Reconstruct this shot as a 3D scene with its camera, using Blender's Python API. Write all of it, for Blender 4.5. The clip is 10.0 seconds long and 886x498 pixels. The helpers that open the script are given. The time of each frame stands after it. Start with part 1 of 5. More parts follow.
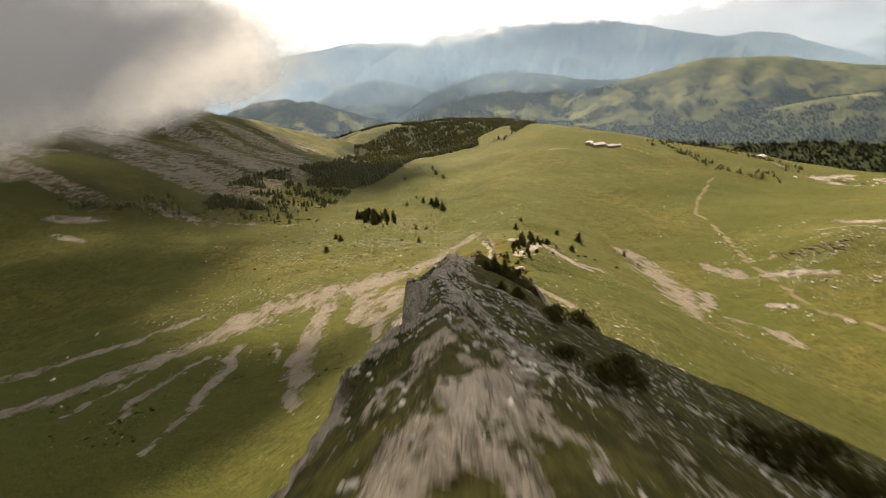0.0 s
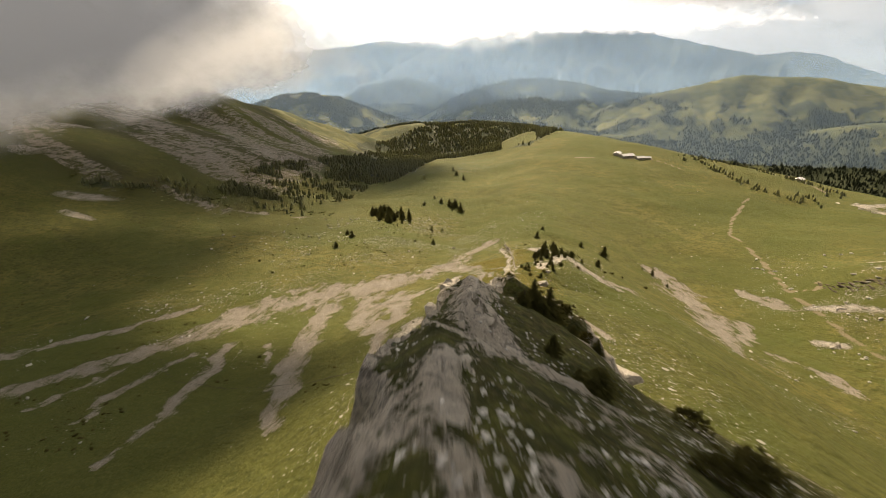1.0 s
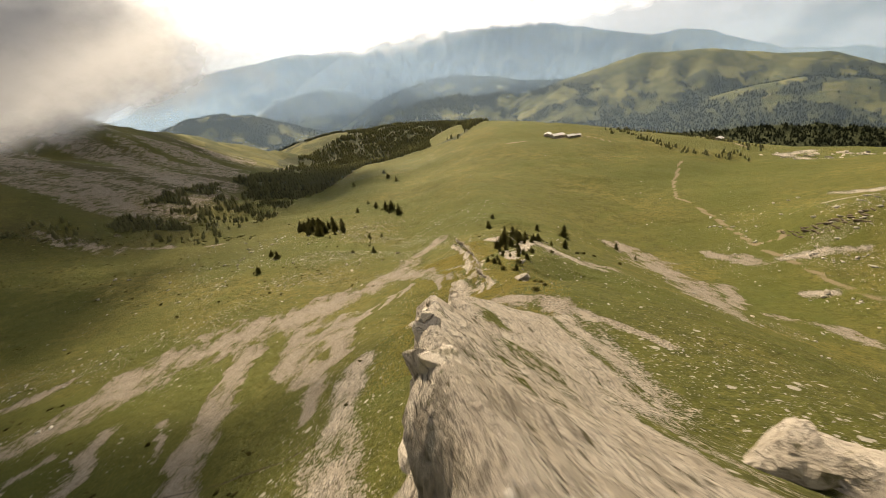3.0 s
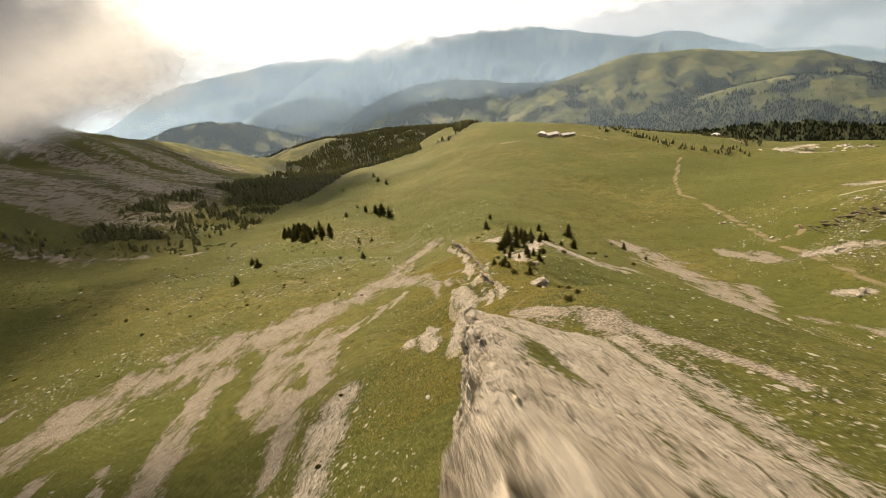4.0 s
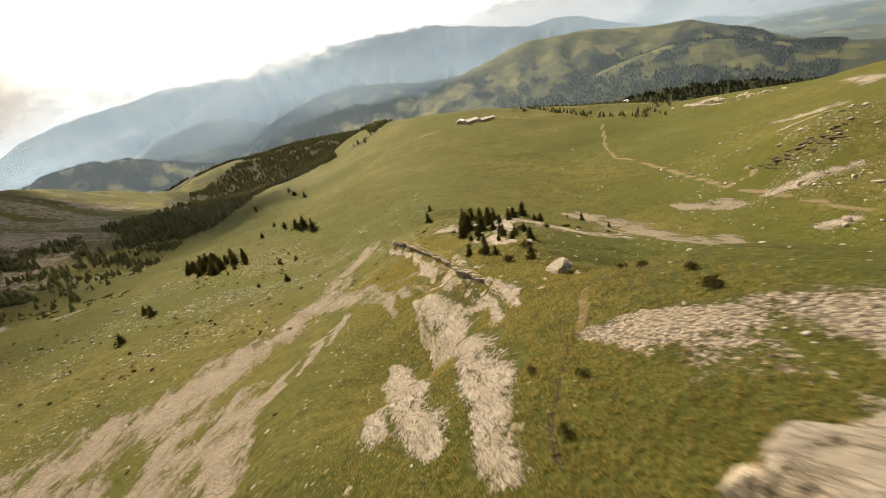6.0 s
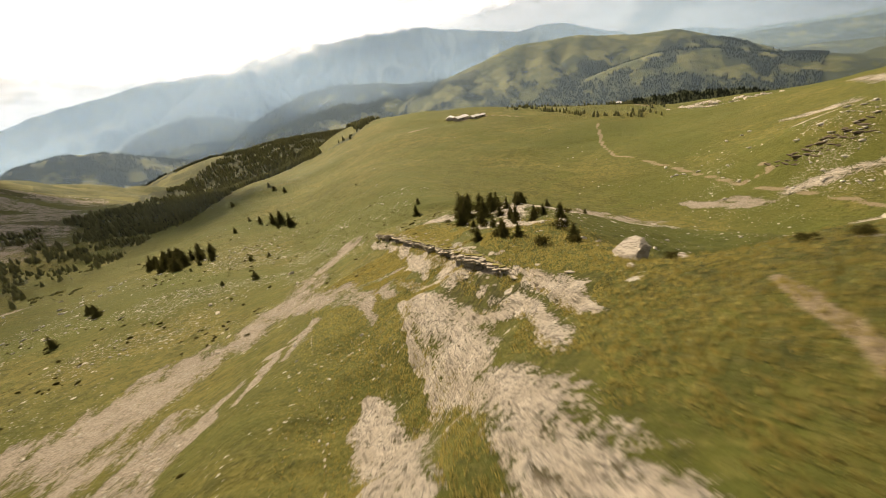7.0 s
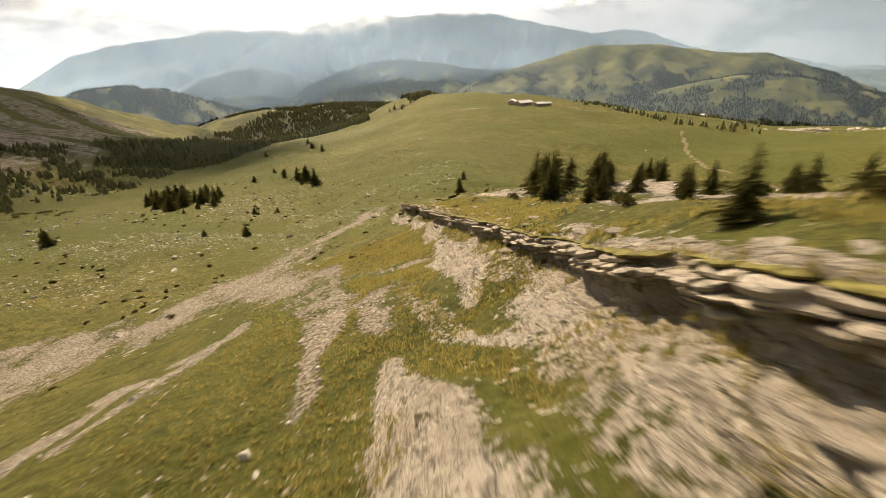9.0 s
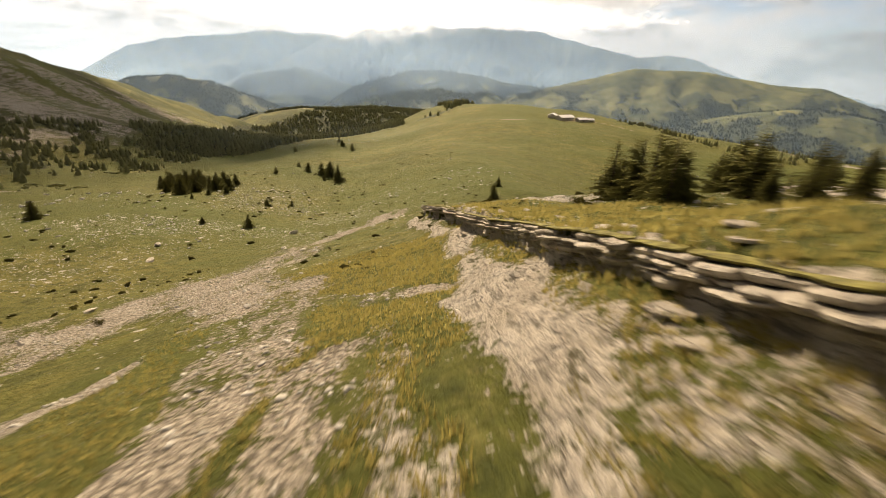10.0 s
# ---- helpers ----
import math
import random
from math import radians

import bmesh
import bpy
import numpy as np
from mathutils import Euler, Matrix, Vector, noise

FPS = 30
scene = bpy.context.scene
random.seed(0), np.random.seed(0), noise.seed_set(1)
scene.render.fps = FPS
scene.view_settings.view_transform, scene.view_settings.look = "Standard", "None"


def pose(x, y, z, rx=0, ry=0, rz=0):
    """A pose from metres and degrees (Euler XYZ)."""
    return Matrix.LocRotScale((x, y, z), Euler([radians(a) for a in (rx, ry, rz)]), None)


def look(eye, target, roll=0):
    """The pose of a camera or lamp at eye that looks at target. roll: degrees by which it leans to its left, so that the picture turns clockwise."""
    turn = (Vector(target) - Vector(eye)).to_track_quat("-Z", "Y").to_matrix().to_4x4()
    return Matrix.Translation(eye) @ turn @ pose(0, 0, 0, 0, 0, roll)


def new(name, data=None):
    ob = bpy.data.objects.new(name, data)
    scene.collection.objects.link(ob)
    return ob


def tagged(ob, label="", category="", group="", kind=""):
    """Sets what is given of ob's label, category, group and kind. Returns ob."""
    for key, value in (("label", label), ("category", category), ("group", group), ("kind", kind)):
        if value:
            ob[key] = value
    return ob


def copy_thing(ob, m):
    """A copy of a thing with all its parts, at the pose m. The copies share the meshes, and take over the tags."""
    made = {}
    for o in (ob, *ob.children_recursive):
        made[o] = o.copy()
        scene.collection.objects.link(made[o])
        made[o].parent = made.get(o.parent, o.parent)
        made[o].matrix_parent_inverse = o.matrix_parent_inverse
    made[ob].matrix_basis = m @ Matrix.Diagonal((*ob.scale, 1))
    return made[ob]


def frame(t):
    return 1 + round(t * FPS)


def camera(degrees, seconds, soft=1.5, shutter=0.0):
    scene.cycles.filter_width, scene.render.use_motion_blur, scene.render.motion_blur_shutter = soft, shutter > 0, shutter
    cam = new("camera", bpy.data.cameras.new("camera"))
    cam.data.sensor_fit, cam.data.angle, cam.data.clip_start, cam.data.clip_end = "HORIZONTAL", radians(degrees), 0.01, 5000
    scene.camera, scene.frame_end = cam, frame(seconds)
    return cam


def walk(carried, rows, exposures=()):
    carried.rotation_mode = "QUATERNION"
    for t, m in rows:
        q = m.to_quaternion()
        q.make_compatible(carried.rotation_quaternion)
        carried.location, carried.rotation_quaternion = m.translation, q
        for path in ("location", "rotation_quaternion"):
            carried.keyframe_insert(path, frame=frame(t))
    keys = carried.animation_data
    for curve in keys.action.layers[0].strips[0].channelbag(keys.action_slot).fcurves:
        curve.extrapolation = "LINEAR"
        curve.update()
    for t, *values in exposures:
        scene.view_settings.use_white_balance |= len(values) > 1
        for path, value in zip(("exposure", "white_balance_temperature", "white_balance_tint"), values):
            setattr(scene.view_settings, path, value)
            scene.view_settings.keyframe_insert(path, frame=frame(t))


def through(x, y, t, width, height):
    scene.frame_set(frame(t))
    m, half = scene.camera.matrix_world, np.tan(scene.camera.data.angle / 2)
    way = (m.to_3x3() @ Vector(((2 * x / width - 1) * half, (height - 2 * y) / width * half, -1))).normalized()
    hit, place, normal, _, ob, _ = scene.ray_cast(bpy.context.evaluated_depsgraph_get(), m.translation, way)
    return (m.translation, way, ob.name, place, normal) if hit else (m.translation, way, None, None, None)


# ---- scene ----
cam = camera(89.8, 10.0, soft=0.75, shutter=0.5)
PATH = [
    (0, (0.764, 1.73, -1.283), (0.722, 3.571, -2.064), -2.8),
    (0.5, (0.969, 9.691, -3.902), (0.848, 11.532, -4.674), 0.1),
    (1, (0.429, 18.062, -6.957), (0.319, 19.904, -7.727), 0.5),
    (1.5, (-0.212, 26.887, -10.455), (-0.243, 28.738, -11.213), -2.1),
    (2, (-0.587, 35.092, -13.795), (-0.588, 36.942, -14.555), -1.6),
    (2.5, (-1.25, 43.593, -18.072), (-1.197, 45.441, -18.835), -1.9),
    (3, (-2.028, 51.624, -22.532), (-1.878, 53.468, -23.291), -5.1),
    (4.5, (-2.178, 78.627, -34.295), (-1.96, 80.474, -35.032), -6.7),
    (5, (-2.165, 86.863, -37.762), (-1.862, 88.694, -38.509), -10.1),
    (5.5, (-2.391, 94.805, -41.168), (-1.954, 96.599, -41.936), -12.7),
    (7, (0.843, 122.345, -56.175), (1.387, 124.111, -56.94), -10.3),
    (7.5, (3.433, 133.111, -61.154), (3.902, 134.905, -61.905), -5.2),
    (8, (5.905, 143.146, -65.467), (6.303, 144.96, -66.21), -1.7),
    (8.5, (7.718, 152.502, -69.327), (8.107, 154.312, -70.085), -1.3),
    (9, (9.494, 161.337, -73.103), (9.893, 163.129, -73.895), -1.7),
    (9.5, (11.24, 170.299, -76.981), (11.614, 172.107, -77.75), -0.5),
    (10, (12.974, 179.564, -80.426), (13.273, 181.395, -81.172), 2.4),
]
# seconds, stops, kelvin, tint
EXPOSURES = ((0, 0.46, 6750, 14), (2, 0.40, 6750, 14), (3, 0.44, 6850, 14), (5, 0.50, 6950, 14), (8, 0.50, 7000, 15), (10, 0.52, 7100, 16))
walk(cam, [(t, look(eye, target, roll)) for t, eye, target, roll in PATH], EXPOSURES)

# ---- light ----
SUN_AZ, SUN_EL = -9.0, 36.0      # degrees from straight ahead (+y), positive to the right; above the horizon
SUN_WAY = Vector((math.sin(radians(SUN_AZ)) * math.cos(radians(SUN_EL)), math.cos(radians(SUN_AZ)) * math.cos(radians(SUN_EL)), math.sin(radians(SUN_EL))))
lamp = bpy.data.lights.new("sun", "SUN")
lamp.energy, lamp.angle, lamp.color = 5.0, radians(1.0), (1.0, 0.84, 0.61)
sun = new("sun", lamp)
sun.matrix_world = look((0, 0, 0), -SUN_WAY)


class Net:
    """Short hand for node trees: n() adds a node, with values or sockets for its inputs."""

    def __init__(self, tree):
        self.t = tree
        tree.nodes.clear()

    def n(self, kind, **ins):
        node = self.t.nodes.new(kind)
        for key, v in ins.items():
            key = int(key[1:]) if key[0] == "i" and key[1:].isdigit() else key.replace("_", " ")
            self.put(node.inputs[key], v)
        return node

    def put(self, socket, v):
        if isinstance(v, bpy.types.NodeSocket):
            self.t.links.new(v, socket)
        else:
            socket.default_value = v

    def math(self, op, a, b=0.0, c=0.0):
        node = self.t.nodes.new("ShaderNodeMath")
        node.operation = op
        for k, v in enumerate((a, b, c)):
            self.put(node.inputs[k], v)
        return node.outputs[0]

    def noise(self, vec, scale, detail=4.0, rough=0.55, distort=0.0):
        return self.n("ShaderNodeTexNoise", Vector=vec, Scale=scale, Detail=detail, Roughness=rough, Distortion=distort).outputs["Fac"]

    def ramp(self, fac, lo, hi):
        node = self.n("ShaderNodeMapRange", Value=fac, From_Min=lo, From_Max=hi)
        node.interpolation_type = "SMOOTHSTEP"
        return node.outputs["Result"]

    def mix(self, fac, a, b):
        node = self.t.nodes.new("ShaderNodeMix")
        node.data_type = "RGBA"
        self.put(node.inputs[0], fac)
        self.put(node.inputs[6], a)
        self.put(node.inputs[7], b)
        return node.outputs[2]

    def attr(self, name):
        node = self.t.nodes.new("ShaderNodeAttribute")
        node.attribute_name = name
        return node.outputs["Fac"]

    def stretch(self, vec, x, y, z):
        return self.n("ShaderNodeMapping", Vector=vec, Scale=(x, y, z)).outputs["Vector"]


def build_sky():
    world = bpy.data.worlds.new("sky")
    scene.world = world
    world.use_nodes = True
    g = Net(world.node_tree)
    sky = g.n("ShaderNodeTexSky")
    sky.sky_type, sky.sun_disc = "NISHITA", False
    sky.sun_elevation, sky.sun_rotation = radians(SUN_EL), radians(SUN_AZ)
    sky.altitude, sky.air_density, sky.dust_density = 1900, 1.0, 2.0
    way = g.n("ShaderNodeTexCoord").outputs["Generated"]
    flat = g.stretch(way, 1.0, 1.0, 3.6)
    cover = g.ramp(g.noise(flat, 2.3, 9, 0.58), 0.34, 0.50)
    # cloud: grey where thick, white where thin, brighter towards the sun
    thick = g.ramp(g.noise(flat, 3.4, 9, 0.62, 0.5), 0.38, 0.56)
    dot = g.n("ShaderNodeVectorMath", i0=way, i1=tuple(SUN_WAY))
    dot.operation = "DOT_PRODUCT"
    glow = g.math("POWER", g.math("MAXIMUM", dot.outputs["Value"], 0.0), 3.0)
    lit = g.math("MULTIPLY_ADD", glow, 18.0, 4.0)
    dark = g.math("MULTIPLY_ADD", glow, 8.0, 2.0)
    tone = g.math("ADD", g.math("MULTIPLY", lit, thick), g.math("MULTIPLY", dark, g.math("SUBTRACT", 1.0, thick)))
    cloud = g.n("ShaderNodeVectorMath", i0=(1.0, 0.965, 0.90), i3=tone)
    cloud.operation = "SCALE"
    col = g.mix(cover, sky.outputs["Color"], cloud.outputs["Vector"])
    bg = g.n("ShaderNodeBackground", Color=col, Strength=0.06)
    g.n("ShaderNodeOutputWorld", Surface=bg.outputs[0])


build_sky()

# ---- landform ----
# Heights of the open landscape on a coarse, widening lattice, as a smooth spline sheet.
LANDFORM = [
    [60.5, 83.1, 104.8, 118.0, 112.3, 74.7, -18.9, -163.9, -329.2],
    [50.4, 30.8, 10.1, -19.2, -16.4, -4.6, -62.9, -210.1, -359.3],
    [41.3, -13.6, -71.1, -144.4, -129.7, -103.2, -120.5, -246.0, -369.1],
    [35.4, -30.3, -86.7, -119.4, -118.2, -168.8, -174.2, -247.3, -350.9],
    [34.4, -15.1, -84.6, -110.3, -117.1, -141.1, -161.1, -237.6, -325.6],
    [29.8, 4.6, -28.1, -78.3, -136.3, -160.1, -158.4, -221.7, -285.1],
    [28.5, -13.4, -54.8, -75.8, -100.9, -117.5, -163.7, -179.3, -231.5],
    [32.1, -37.4, -116.2, -150.0, -165.3, -127.5, -114.3, -126.6, -234.1],
    [39.0, -20.6, -62.8, -45.8, -105.1, -155.2, -111.2, -202.7, -336.4],
    [58.5, 21.0, -8.9, -33.0, -92.1, -152.8, -217.4, -351.8, -486.6],
    [87.0, 65.2, 34.8, -13.5, -79.4, -176.3, -318.4, -480.6, -640.7],
]


def spline_weights(u, n):
    u = np.clip(u, 1, n - 2 - 1e-6)
    i = np.floor(u).astype(int)
    f = u - i
    return i, ((1 - f) ** 3 / 6, (3 * f**3 - 6 * f * f + 4) / 6, (-3 * f**3 + 3 * f * f + 3 * f + 1) / 6, f**3 / 6)


def open_land(x, y):
    c = np.array(LANDFORM)
    nu, nv = c.shape
    i, wu = spline_weights((np.arcsinh((x - 5) / 75) + 2.95) / 5.9 * (nu - 3) + 1, nu)
    j, wv = spline_weights((np.arcsinh((y - 190) / 200) + 1.35) / 3.8 * (nv - 3) + 1, nv)
    z = np.zeros(np.shape(x))
    for a in range(4):
        for b in range(4):
            z = z + wu[a] * wv[b] * c[i + a - 1, j + b - 1]
    return z


def lattice(ix, iy, seed):
    h = (ix.astype(np.int64) * 374761393 + iy.astype(np.int64) * 668265263 + seed * 974634777) & 0xFFFFFFFF
    h = ((h ^ (h >> 13)) * 1274126177) & 0xFFFFFFFF
    return ((h ^ (h >> 16)) & 0xFFFF) / 32767.5 - 1.0


def wobble(x, y, size, seed=0):
    """Smooth value noise, -1 to 1, with features of that size in metres."""
    x, y = np.asarray(x) / size, np.asarray(y) / size
    ix, iy = np.floor(x), np.floor(y)
    fx, fy = x - ix, y - iy
    fx, fy = fx * fx * fx * (fx * (6 * fx - 15) + 10), fy * fy * fy * (fy * (6 * fy - 15) + 10)
    a, b = lattice(ix, iy, seed), lattice(ix + 1, iy, seed)
    c, d = lattice(ix, iy + 1, seed), lattice(ix + 1, iy + 1, seed)
    return (a * (1 - fx) + b * fx) * (1 - fy) + (c * (1 - fx) + d * fx) * fy


def rough(x, y, size, octaves=4, seed=0, gain=0.5):
    z, amp, total = 0.0, 1.0, 0.0
    for k in range(octaves):
        c, s = math.cos(0.7 * k), math.sin(0.7 * k)
        z, total = z + amp * wobble(c * x - s * y, s * x + c * y, size * 0.5**k, seed + 17 * k), total + amp
        amp *= gain
    return z / total


def ramp01(v, lo, hi):
    t = np.clip((v - lo) / (hi - lo), 0, 1)
    return t * t * (3 - 2 * t)


# the rock rib under the flight line: y, crest x, crest z, width of its left shoulder, fall of its right flank
RIB = ((-60, 0.6, 17.0, 4.0, 0.5), (0, 0.3, -4.4, 4.4, 0.5), (11, 0.2, -7.9, 2.9, 0.5), (16, 0.0, -9.6, 1.0, 0.5), (20, -0.1, -10.9, 0.55, 0.5), (24, -0.2, -12.3, 0.6, 0.48), (29, -0.3, -14.0, 1.7, 0.45), (32, -0.4, -15.4, 1.4, 0.45),
       (34, 0.0, -17.4, 1.4, 0.45), (40, 0.4, -19.3, 1.6, 0.45), (46, 0.8, -20.9, 1.8, 0.5), (48.5, 0.2, -24.2, 1.2, 0.6), (56, -0.8, -27.4, 0.5, 0.78), (70, -1.4, -32.3, 0.3, 0.88)) + (
       (74, -1.7, -34.1, 0.25, 0.88), (75.6, 0.0, -38.4, 0.5, 0.8), (81, 0.8, -40.6, 0.5, 0.7), (90, 2.0, -44.6, 0.4, 0.6), (97, 2.9, -47.8, 0.3, 0.5), (104, 4.0, -51.0, 0.5, 0.42),
       (108, 6.0, -54.0, 0.6, 0.42), (110, 7.0, -60.0, 1, 0.45), (116, 8.0, -85.0, 1, 0.5), (150, 8.0, -220.0, 1, 0.5))
# the long ledge further down: y, edge x, edge z, height of its face
LEDGE = ((134, 20.5, -66.8, 0.0), (141, 18.4, -69.9, 0.1), (147, 17.7, -72.4, 0.35), (151, 17.5, -73.6, 0.5), (158, 17.8, -75.2, 1.2), (163, 17.4, -75.9, 1.6), (167, 17.4, -76.8, 1.9), (170, 18.1, -78.0, 2.0), (175, 19.5, -80.0, 2.2),
         (180, 20.4, -81.8, 1.9), (185, 21.0, -83.4, 1.5), (190, 21.2, -84.7, 1.5), (196, 21.4, -86.4, 1.7), (204, 22.1, -88.8, 1.9), (214, 23.0, -91.9, 2.2), (228, 23.4, -95.6, 2.4), (245, 23.6, -100.1, 2.2), (264, 23, -105.4, 1.8), (285, 25, -112.0, 0.2), (310, 26, -122.0, 0.0))
# the left rim of the slabs below it, a rounded step: y, x
RIM = ((130, 5.0), (136, 6.4), (150, 7.0), (158, 7.5), (164, 8.1), (172, 8.8), (180, 10.9), (190, 13))


def along(table, y, column):
    rows = np.array(table)
    return np.interp(y, rows[:, 0], rows[:, column])


def rib(x, y):
    xc = along(RIB, y, 1) + 0.5 * wobble(y, y * 0, 6, 3) + 0.3 * wobble(y, y * 0, 2.1, 4)
    zc = along(RIB, y, 2) + 0.35 * wobble(y, y * 0, 4, 5)
    d = x - xc
    shoulder = along(RIB, y, 3)
    left = zc - np.interp(y, [10, 20], [0.9, 0.6]) * np.clip(-d, 0, shoulder) - np.interp(y, [40, 56], [4.5, 6.5]) * np.clip(-d - shoulder, 0, 60)
    # the steps of the crest die out on the right flank
    even = np.interp(y, [-60, 0, 29, 60, 74, 104, 108, 110, 116, 150], [17, -4.4, -14.8, -29.5, -36.5, -51, -54, -60, -85, -220])
    calm = ramp01(d, 5, 13)
    fall = along(RIB, y, 4) * (1 - calm) + np.interp(y, [0, 30, 80, 104], [0.5, 0.46, 0.8, 0.42]) * calm
    right = zc * (1 - calm) + even * calm - fall * np.clip(d, 0, 10) - 0.52 * np.clip(d - 10, 0, 400)
    # a stump of higher rock beside the crest
    stump = 5.2 * ramp01(x, 1.2, 4.2) * (1 - ramp01(x, 9, 16)) * ramp01(y, 45.5, 50.5) * (1 - ramp01(y, 53, 57))
    return np.where(d < 0, left, right) + stump


def ledge_edge(y):
    return along(LEDGE, y, 1) + 0.45 * wobble(y, y * 0, 7, 8) + 0.4 * wobble(y, y * 0, 2.3, 9)


def bench(x, y):
    """The bench above the ledge, its face and the slabs below; and how far it rules here."""
    d = x - ledge_edge(y)
    top = along(LEDGE, y, 2)
    flat = np.interp(y, [140, 160, 178, 200, 240], [0.0, 6.0, 17.0, 21.0, 24.0])
    right = top + np.interp(y, [145, 165, 182, 206], [0.0, 0.14, 0.28, 0.12]) * np.clip(d, 0, 4) + np.interp(y, [150, 182, 206], [-0.07, -0.03, 0.08]) * np.clip(d - 4, 0, np.maximum(flat - 4, 0)) - 0.48 * (np.sqrt(np.clip(d - flat, 0, 90) ** 2 + 9) - 3)
    left = top - along(LEDGE, y, 3) * ramp01(-d, 0.0, 0.4) - np.interp(y, [165, 180], [0.62, 0.55]) * np.clip(-d - 0.6, 0, 4) - np.interp(y, [158, 180], [0.75, 0.28]) * np.clip(-d - 4.6, 0, 60)
    rules = ramp01(y, 134, 150) * (1 - ramp01(y, 285, 312)) * ramp01(d, -30, -12) * (1 - ramp01(d, 26, 60))
    return np.where(d < 0, left, right), rules


def ground_z(x, y):
    x, y = np.asarray(x, float), np.asarray(y, float)
    z = open_land(x, y)
    # hills and spurs that the coarse sheet smooths over
    for hx, hy, sx, sy, h in SWELLS:
        z = z + h * np.exp(-((x - hx) / sx) ** 2 - ((y - hy) / sy) ** 2)
    form, rules = bench(x, y)
    z = z * (1 - rules) + form * rules
    step = x - along(RIM, y, 1) - 0.7 * wobble(y, y * 0, 5, 12) - 0.3 * wobble(y, y * 0, 1.6, 13)
    z = z + 1.0 * ramp01(step, -0.3, 0.8) * (1 - ramp01(step, 2.5, 6.5)) * ramp01(y, 136, 146) * (1 - ramp01(y, 172, 182))
    r = rib(x, y)
    k = 0.8
    m = np.maximum(z, r)
    z = m + k * np.log(np.exp((z - m) / k) + np.exp((r - m) / k)) 
    reach = np.hypot(x, y - 150)
    z = z + 1.1 * rough(x, y, 38, 4, 20) + 0.34 * rough(x, y, 6, 3, 21) * (reach < 700)
    z = z + 4.2 * rough(x, y, 105, 3, 23) * ramp01(y, 330, 450)
    # far country: valley floor with wooded hills
    far = ramp01(np.hypot(x * 0.9, y), 1000, 1420)
    z = z * (1 - far) + vale(x, y) * far
    sp = spur(x, y) + (7 * rough(x * 0.5 + y, y * 0.3, 60, 4, 24) + 3 * rough(x, y, 38, 4, 25)) * ramp01(-x, 190, 300)
    m = np.maximum(z, sp)
    return m + 8 * np.log(np.exp((z - m) / 8) + np.exp((sp - m) / 8))


def bearing(x, y):
    """Degrees to the right of straight ahead and distance, from the middle of the lower bench."""
    return np.degrees(np.arctan2(x - 9, y - 161)), np.hypot(x - 9, y - 161)


def vale(x, y):
    """The country beyond the pasture: a deep valley floor and the hills that rise from it."""
    az, r = bearing(x, y)
    floor = -345 + 22 * rough(x, y, 700, 4, 30)
    z = floor
    for ring, front, back, crest in VALE_HILLS:
        bend = az + 1.2 * rough(x, y, 300, 3, 37)
        top = -73 + ring * np.tan(np.radians(np.interp(bend, [c[0] for c in crest], [c[1] for c in crest])))
        u = np.where(r < ring, (ring - r) / front, (r - ring) / back)
        h = (top - floor) * np.exp(-u ** 1.7)
        # gullies down the flanks
        h = h * (1 - 0.16 * (1 - np.abs(rough(az * 30, r * 0.25, 85, 4, 33))) ** 2 * ramp01(u, 0.05, 0.5))
        z = np.maximum(z, floor + h)
    for x0, y0, x1, y1, w, h in FAR_HILLS:
        z = np.maximum(z, floor + h * np.exp(-((to_line(x, y, x0, y0, x1, y1)[0] / w) ** 2)))
    return z + 9 * rough(x, y, 210, 4, 31)


SWELLS = ((440, 720, 170, 130, 8), (21, 121, 14, 16, 2.3), (235, 760, 90, 120, 4), (238, 248, 30, 40, 12), (-28, 240, 40, 50, -2.4), (-8, 205, 14, 25, -1.2))
# the mountain flank beyond the wooded hollow: its crest
SPUR = ((-1125, 288, 95), (-875, 475, 35), (-675, 740, -62), (-545, 850, -48), (-533, 991, -79), (-514, 1184, -119), (-364, 1385, -205), (-312, 1725, -373))
# hills across the valley: distance of the crest, reach of its near and far flank, and the crest as bearing and elevation
VALE_HILLS = (
    (1450, 520, 420, ((-24, -9), (-18, -7.2), (-13, -5.9), (-8, -5.1), (-4, -5.15), (0, -5.0), (5, -5.0), (9, -5.3), (13, -6.2), (20, -8), (30, -10))),
    (2200, 330, 500, ((-34, -4.5), (-27, -3.2), (-25.4, -2.7), (-23.9, -2.1), (-21, -1.9), (-17.5, -2.3), (-14.9, -3.2), (-11.5, -4.5), (-9, -5.3), (-5, -6.6), (0, -8))),
    (3250, 420, 500, ((-22, -4.5), (-16, -2.4), (-13.8, -1.2), (-11.5, -0.9), (-8, -0.35), (-5, -1.1), (-2.7, -2), (-0.7, -3), (4, -4))),
    (2650, 620, 500, ((-7, -5.2), (-2.8, -3.1), (0.3, -1.8), (4.8, -0.5), (8.3, -0.25), (13.2, -0.6), (16, -1.2), (20, -1.6), (26, -1.2), (32, -2), (40, -4))),
    (2250, 480, 420, ((12, -6), (17, -3.2), (20.7, -1.6), (23.3, -0.9), (26.2, -0.2), (30.1, 0.9), (33, 0.75), (37, 0.75), (39.2, 0.2), (42.4, -0.3), (46.6, -0.5), (49.7, -1.4), (53.5, -2.6), (57, -4.2), (66, -6))),
    (1880, 300, 300, ((34, -6), (38, -3.9), (41.8, -2.9), (45.1, -2.5), (48.2, -2.5), (51.7, -2.9), (56.5, -4.1), (64, -6))),
)
